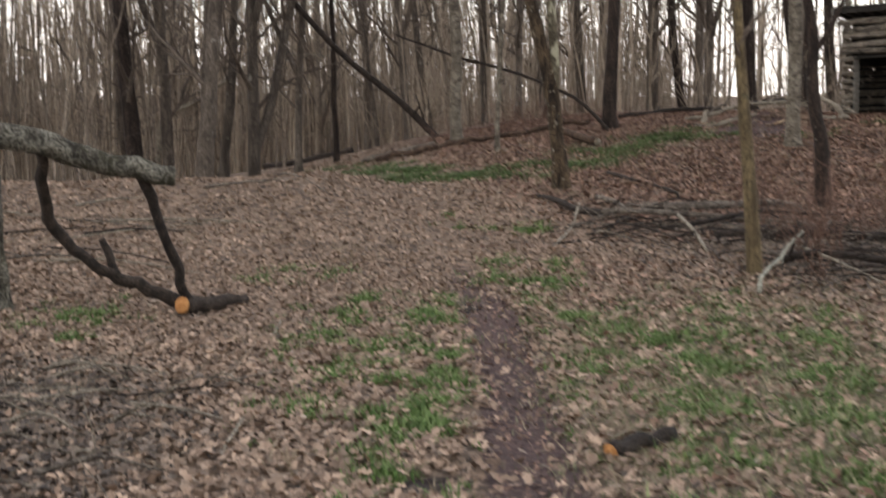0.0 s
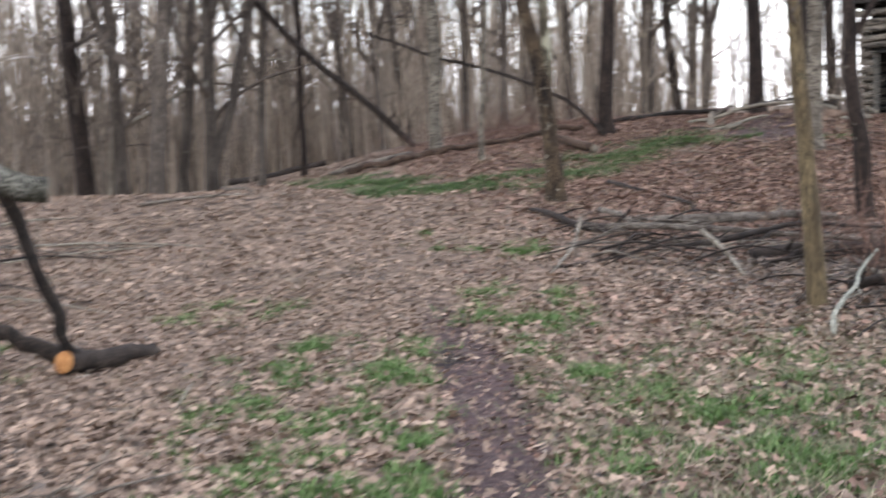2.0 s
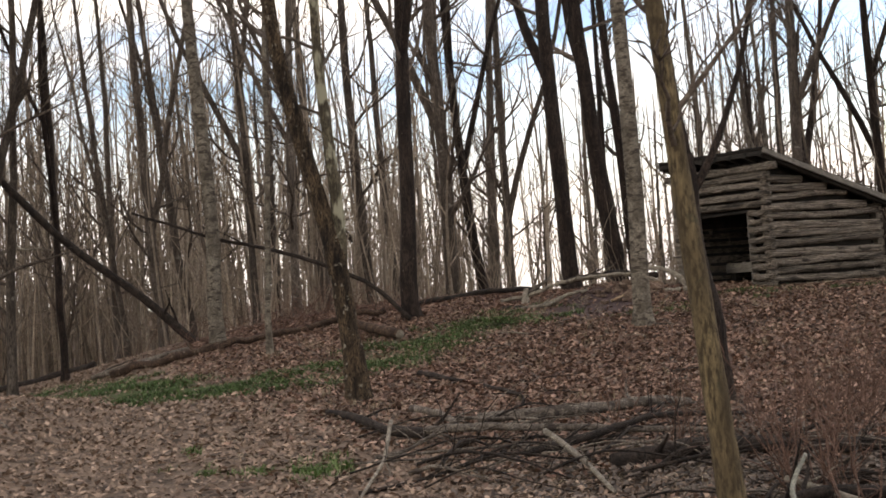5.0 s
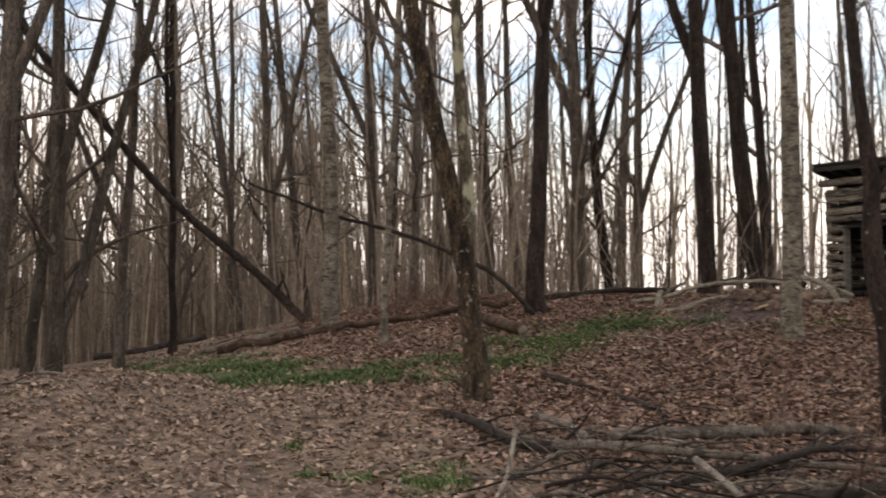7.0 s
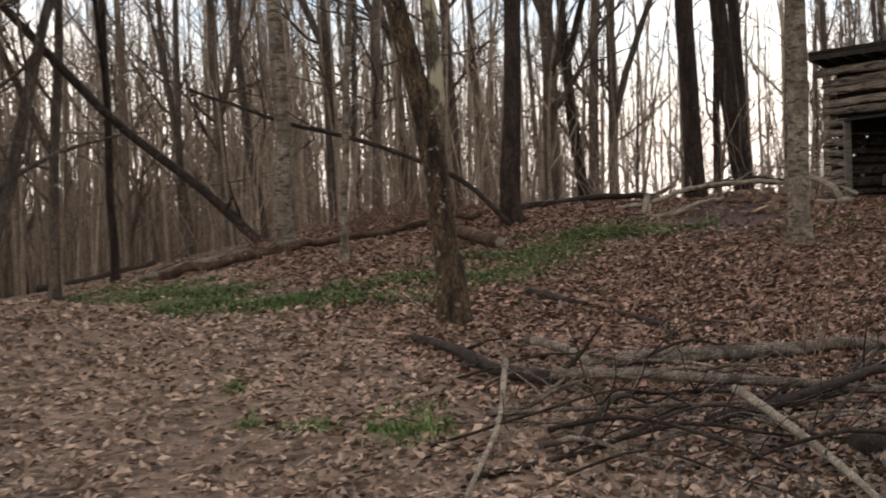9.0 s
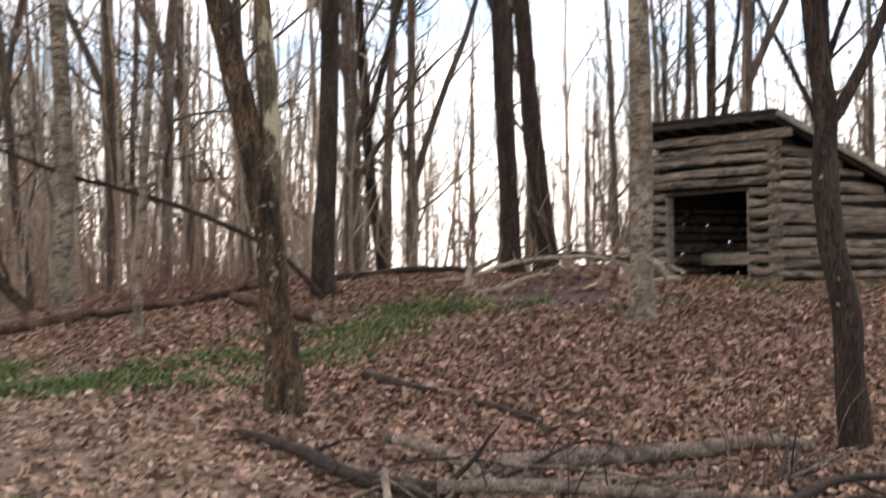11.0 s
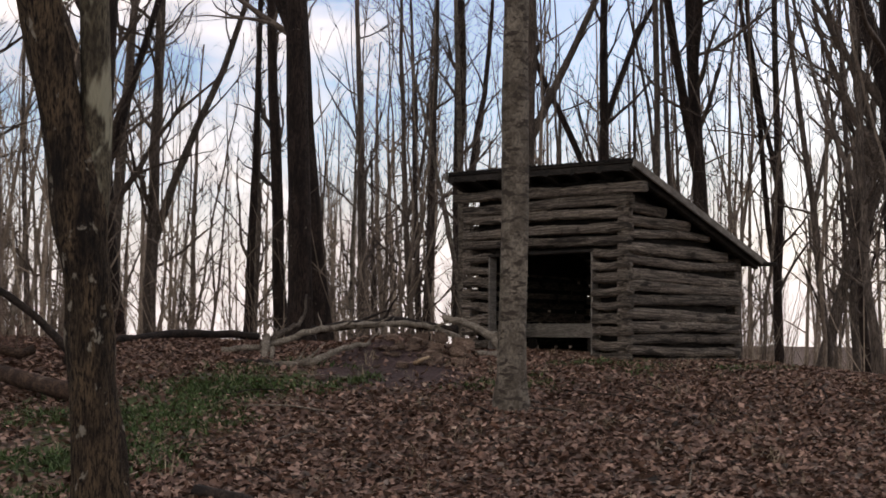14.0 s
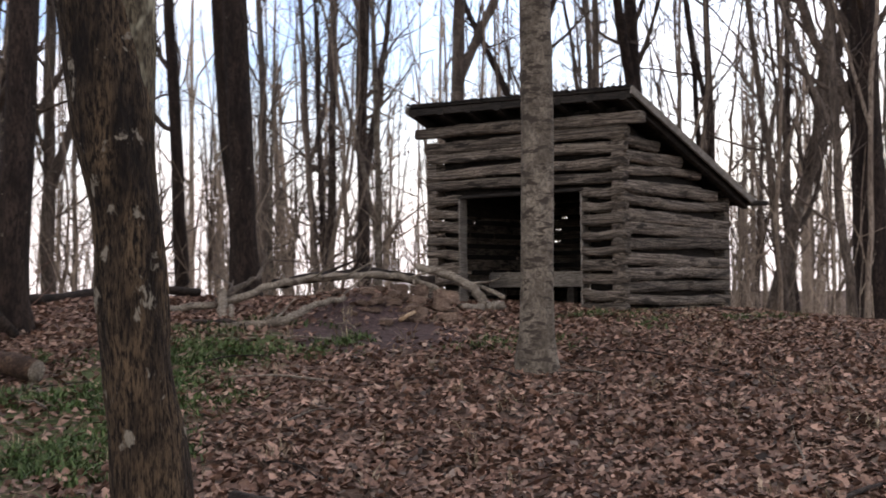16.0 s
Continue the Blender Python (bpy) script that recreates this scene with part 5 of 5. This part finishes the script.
def stone_heap():
    heap = empty_at("stone_heap", *on(7.3, 27.35))
    tagged(heap, "tumbled heap of brown fieldstones beside the log shelter", "stones")
    rng = random.Random(31)
    kinds = []
    for k in range(8):
        bm = bmesh.new()
        bmesh.ops.create_cube(bm, size=2)
        bmesh.ops.bevel(bm, geom=bm.edges[:], offset=0.28, segments=2, affect="EDGES")
        for v in bm.verts:
            c = v.co.copy()
            v.co = c * (0.92 + 0.22 * noise.noise(c * 0.9 + Vector((k * 7, 0, 0)))) + Vector((0.16 * noise.noise(c * 1.7 + Vector((0, k * 5, 0))), 0.1 * c.z * noise.noise(Vector((k, 3, 1))), 0))
        me = bpy.data.meshes.new("stone")
        bm.to_mesh(me)
        bm.free()
        me.materials.append(STONE)
        kinds.append(me)
    base = Vector(heap.location)

    def stone(x, y, z, wide, deep, tall, turn, tip=8):
        st = part("stone", rng.choice(kinds), None, heap)
        st.matrix_basis = Matrix.Translation(Vector((x, y, z)) - base) @ pose(0, 0, 0, rng.uniform(-tip, tip), rng.uniform(-tip, tip), turn) @ Matrix.Diagonal((wide * 0.37, deep * 0.36, tall * 0.37, 1))

    # the large ones that still lie stacked
    stone(7.64, 27.5, 1.04, 0.42, 0.30, 0.22, -28)
    stone(7.11, 27.6, 1.12, 0.25, 0.22, 0.18, -20)
    stone(7.38, 27.6, 1.12, 0.26, 0.24, 0.18, -40)
    stone(7.60, 27.66, 0.90, 0.40, 0.3, 0.16, -30)
    stone(7.38, 27.2, 0.95, 0.26, 0.2, 0.15, -34)
    stone(7.24, 26.92, 0.84, 0.28, 0.2, 0.15, -22)
    stone(7.02, 27.05, 0.88, 0.16, 0.14, 0.2, -10)
    stone(6.86, 27.32, 1.0, 0.22, 0.16, 0.10, -30)
    stone(7.15, 27.32, 1.02, 0.24, 0.18, 0.12, -25)
    stone(6.92, 27.72, 1.13, 0.22, 0.18, 0.12, -15)
    stone(7.55, 27.28, 0.9, 0.22, 0.18, 0.12, -50)
    for k in range(70):
        x, y = rng.gauss(7.05, 0.38), rng.gauss(27.25, 0.30)
        if x > 7.95 or y < 26.7:
            continue
        size = rng.uniform(0.05, 0.15)
        stone(x, y, on(x, y)[2] + size * 0.22, size * rng.uniform(1.0, 1.8), size, size * rng.uniform(0.45, 0.8), rng.uniform(0, 180), 20)


stone_heap()


def bramble():
    """Low reddish canes behind the long log."""
    rng = random.Random(17)
    geo = Geo()
    for _ in range(280):
        x, y = rng.gauss(1.2, 1.2), rng.gauss(29.9, 0.8)
        way = (rng.uniform(-1, 1), rng.uniform(-1, 1), rng.uniform(0.5, 1.4))
        cane = wander(rng, on(x, y, -0.02), way, rng.uniform(0.5, 1.2), 6, 0.25, -0.14)
        tube(geo, cane, [0.007 - 0.0008 * i for i in range(7)], 4, cap=False)
    tagged(part("bramble_canes", geo, CANE), "tangle of thin reddish-brown canes behind a log", "brambles", kind="stuff")


bramble()


# ---- small growth and litter ----
def leaf_litter(name, count, seed, region, material, label, size, plain=False):
    """Curled dry leaves lying on the ground."""
    rng = np.random.default_rng(seed)
    x, y = region(rng, count)
    s = rng.uniform(size[0], size[1], len(x))
    turn, pitch, roll = rng.uniform(0, 2 * np.pi, len(x)), rng.normal(0, 0.38, len(x)), rng.normal(0, 0.38, len(x))
    fold = rng.uniform(0.05, 0.7, len(x)) * rng.choice([1, 1, -0.5], len(x))
    w = rng.uniform(0.18, 0.36, len(x))
    # outline of one half: along the rib, half width; lobed leaves have notches, plain ones none
    along = np.array([-0.5, -0.25, -0.03, 0.2, 0.5]) if not plain else np.array([-0.5, 0.05, 0.5])
    out = np.array([0.02, 0.95, 0.42, 1.05, 0.04]) if not plain else np.array([0.0, 0.95, 0.0])
    n = len(along)
    local = np.zeros((len(x), 3 * n, 3))
    curl = rng.normal(0, 0.35, len(x))
    for j in range(n):
        bow = curl * (along[j] ** 2)
        half = w * out[j] * rng.uniform(0.75, 1.25, len(x))
        local[:, j, 0], local[:, j, 2] = along[j], bow
        for side, k in ((1, n + j), (-1, 2 * n + j)):
            local[:, k, 0], local[:, k, 1], local[:, k, 2] = along[j] + 0.06 * out[j], side * half, bow + np.abs(half) * fold * rng.uniform(0.5, 1.3, len(x))
    local *= s[:, None, None]
    cp, sp, cr, sr, ct, st = np.cos(pitch), np.sin(pitch), np.cos(roll), np.sin(roll), np.cos(turn), np.sin(turn)
    X, Y, Z = local[..., 0], local[..., 1], local[..., 2]
    Y, Z = Y * cr[:, None] - Z * sr[:, None], Y * sr[:, None] + Z * cr[:, None]
    X, Z = X * cp[:, None] + Z * sp[:, None], -X * sp[:, None] + Z * cp[:, None]
    X, Y = X * ct[:, None] - Y * st[:, None], X * st[:, None] + Y * ct[:, None]
    lift = height(x, y) + 0.012 + rng.uniform(0, 0.025, len(x))
    verts = np.stack([X + x[:, None], Y + y[:, None], Z + lift[:, None]], -1).reshape(-1, 3)
    one = []
    for j in range(n - 1):
        one += [[j, j + 1, n + j + 1], [j, n + j + 1, n + j], [j + 1, j, 2 * n + j], [j + 1, 2 * n + j, 2 * n + j + 1]]
    if plain:
        one = [[0, 1, 4], [1, 2, 4], [1, 0, 7], [2, 1, 7]]
    tris = (np.array(one)[None] + (np.arange(len(x)) * 3 * n)[:, None, None]).reshape(-1, 3)
    me = numeric_mesh(name, verts, tris)
    me.materials.append(material)
    return tagged(new(name, me), label, "leaves", kind="stuff")


def spread(lo, hi, keep):
    def region(rng, count):
        xs, ys = np.empty(0), np.empty(0)
        while len(xs) < count:
            x, y = rng.uniform(lo[0], hi[0], count), rng.uniform(lo[1], hi[1], count)
            ok = rng.random(count) < keep(x, y)
            xs, ys = np.concatenate([xs, x[ok]]), np.concatenate([ys, y[ok]])
        return xs[:count], ys[:count]
    return region


def litter(x, y):
    return (1 - 0.90 * trail(x, y)) * (1 - 0.97 * np.minimum(mud(x, y), 1)) * (1 - 0.93 * bare(x, y)) * (1 - 0.9 * lawn(x, y)) * (1 - 0.6 * strip(x, y)) * (1 - 0.72 * np.minimum(field(x, y), 1))


def russet_side(x, y):
    return np.clip((x - 1.0) / 3 + (y - 17) / 9, 0.04, 0.96)


leaf_litter("leaf_litter", 24000, 1, spread((-5.5, 3.5), (4.5, 10), lambda x, y: litter(x, y) * (1 - russet_side(x, y)) * (1 - 0.6 * np.minimum(bank(x, y), 1))), LEAF_TAN, "tan dry oak leaves covering the ground", (0.04, 0.10))
leaf_litter("leaf_litter", 34000, 9, spread((-7, 10), (5, 15), lambda x, y: litter(x, y) * (1 - russet_side(x, y))), LEAF_TAN, "tan dry oak leaves covering the ground", (0.035, 0.085), plain=True)
leaf_litter("leaf_litter", 58000, 2, spread((-10, 15), (5, 33), lambda x, y: litter(x, y) * (1 - russet_side(x, y))), LEAF_TAN, "tan dry oak leaves covering the ground", (0.04, 0.095), plain=True)
leaf_litter("leaf_litter", 60000, 3, spread((-1, 23), (13, 31), lambda x, y: litter(x, y) * russet_side(x, y)), LEAF_RED, "russet dry oak leaves covering the slope", (0.045, 0.10), plain=True)
leaf_litter("leaf_litter", 36000, 5, spread((0, 15), (11, 23), lambda x, y: litter(x, y) * russet_side(x, y)), LEAF_RED, "russet dry oak leaves covering the slope", (0.045, 0.11))
leaf_litter("leaf_litter", 9000, 10, spread((0, 15), (12, 28), lambda x, y: litter(x, y) * russet_side(x, y)), LEAF_TAN, "faded tan leaves among russet ones", (0.045, 0.10), plain=True)
leaf_litter("leaf_litter", 7000, 17, spread((0, 14), (12, 27), lambda x, y: litter(x, y) * russet_side(x, y)), LEAF_WET_AND_SHADE, "dark damp leaves among russet ones", (0.045, 0.10), plain=True)
# the brush's shade is painted with a soft-edged patch of dark leaves
leaf_litter("leaf_litter", 22000, 19, spread((1, 8.5), (9, 20.5), lambda x, y: litter(x, y) * np.minimum(patch_of(x, y, 4.8, 14.4, 2.6, 3.9), 1) ** 1.3), LEAF_WET_AND_SHADE, "leaves darkened for the shade under the brush", (0.04, 0.10), plain=True)
leaf_litter("leaf_litter", 14000, 6, spread((-5, 3.0), (-1, 9.5), lambda x, y: bank(x, y)), LEAF_WET_AND_SHADE, "dark damp leaves on the bank", (0.04, 0.10), plain=True)
leaf_litter("leaf_litter", 7000, 7, spread((-6, 3.0), (6, 16), lambda x, y: litter(x, y)), LEAF_WET_AND_SHADE, "dark damp leaves among dry ones", (0.03, 0.075), plain=True)
leaf_litter("leaf_litter", 3500, 8, spread((-6, 3.0), (6, 16), lambda x, y: litter(x, y) + 0.3 * field(x, y)), LEAF_PALE, "pale upturned leaves among tan ones", (0.03, 0.08), plain=True)
leaf_litter("leaf_litter", 6000, 4, spread((1.0, 3.0), (8, 14), lambda x, y: litter(x, y)), LEAF_RED, "russet dry oak leaves among grass", (0.05, 0.11))
leaf_litter("leaf_litter", 1400, 18, spread((-0.6, 3.0), (1.2, 13), lambda x, y: trail(x, y)), LEAF_RED, "scattered leaf bits trodden into the trail", (0.02, 0.05), plain=True)


def blades(name, count, seed, region, material, label, tall, wide, lean, loose=0.05):
    """Grass blades or small narrow leaves growing in tufts."""
    rng = np.random.default_rng(seed)
    tx, ty = region(rng, max(count // 14, 1))
    x = np.repeat(tx, 14) + rng.normal(0, loose, len(tx) * 14)
    y = np.repeat(ty, 14) + rng.normal(0, loose, len(tx) * 14)
    h = rng.uniform(tall[0], tall[1], len(x)) * np.repeat(rng.uniform(0.6, 1.2, len(tx)), 14)
    a = rng.uniform(0, 2 * np.pi, len(x))
    out = h * np.abs(rng.normal(0, lean, len(x)))
    z = height(x, y) - 0.01
    cx, cy = np.cos(a), np.sin(a)
    wx, wy = -cy * wide, cx * wide
    v = np.zeros((len(x), 5, 3))
    v[:, 0] = np.stack([x - wx, y - wy, z], -1)
    v[:, 1] = np.stack([x + wx, y + wy, z], -1)
    v[:, 2] = np.stack([x + cx * out * 0.4 + wx * 0.8, y + cy * out * 0.4 + wy * 0.8, z + h * 0.6], -1)
    v[:, 3] = np.stack([x + cx * out * 0.4 - wx * 0.8, y + cy * out * 0.4 - wy * 0.8, z + h * 0.6], -1)
    v[:, 4] = np.stack([x + cx * out, y + cy * out, z + h], -1)
    base = (np.arange(len(x)) * 5)[:, None, None]
    tris = (np.array([[0, 1, 2], [0, 2, 3], [3, 2, 4]])[None] + base).reshape(-1, 3)
    me = numeric_mesh(name, v.reshape(-1, 3), tris)
    me.materials.append(material)
    return tagged(new(name, me), label, "grass" if material is not IVY else "plants", kind="stuff")


blades("grass", 38000, 14, spread((0.2, 3.5), (5.5, 12.5), lambda x, y: field(x, y)), FADED, "thin faded grass mixed with straw", (0.02, 0.06), 0.004, 1.2, 0.16)
blades("dry_grass", 7000, 15, spread((0.2, 3.5), (5.5, 12.5), lambda x, y: field(x, y)), STRAW, "short dry straw lying in thin grass", (0.03, 0.10), 0.003, 2.2, 0.16)
blades("grass", 38000, 11, spread((-4.5, 3.0), (4.0, 18.5), lambda x, y: lawn(x, y) * (1 - trail(x, y))), GRASS, "thin young green grass among dead leaves", (0.03, 0.085), 0.0055, 0.95, 0.04)
blades("low_plants", 40000, 12, spread((-5, 21.5), (12, 31.5), lambda x, y: strip(x, y) ** 1.5 * np.clip(0.5 + 1.6 * np.sin(2.3 * x + 0.9 * y) * np.sin(2.9 * y - 1.3 * x), 0, 1)), IVY, "band of dark green low plants on the slope", (0.03, 0.085), 0.008, 1.0)
blades("dry_grass", 2500, 13, spread((-6, 4), (7, 20), lambda x, y: 0.3 + 0 * x), STRAW, "dry straw stalks among dead leaves", (0.04, 0.14), 0.0025, 1.4)
blades("dry_grass", 2600, 16, spread((0.5, 19), (13, 27.5), lambda x, y: 0.3 + 0 * x), STRAW, "dry straw stalks on the leafy slope", (0.05, 0.18), 0.003, 1.1)
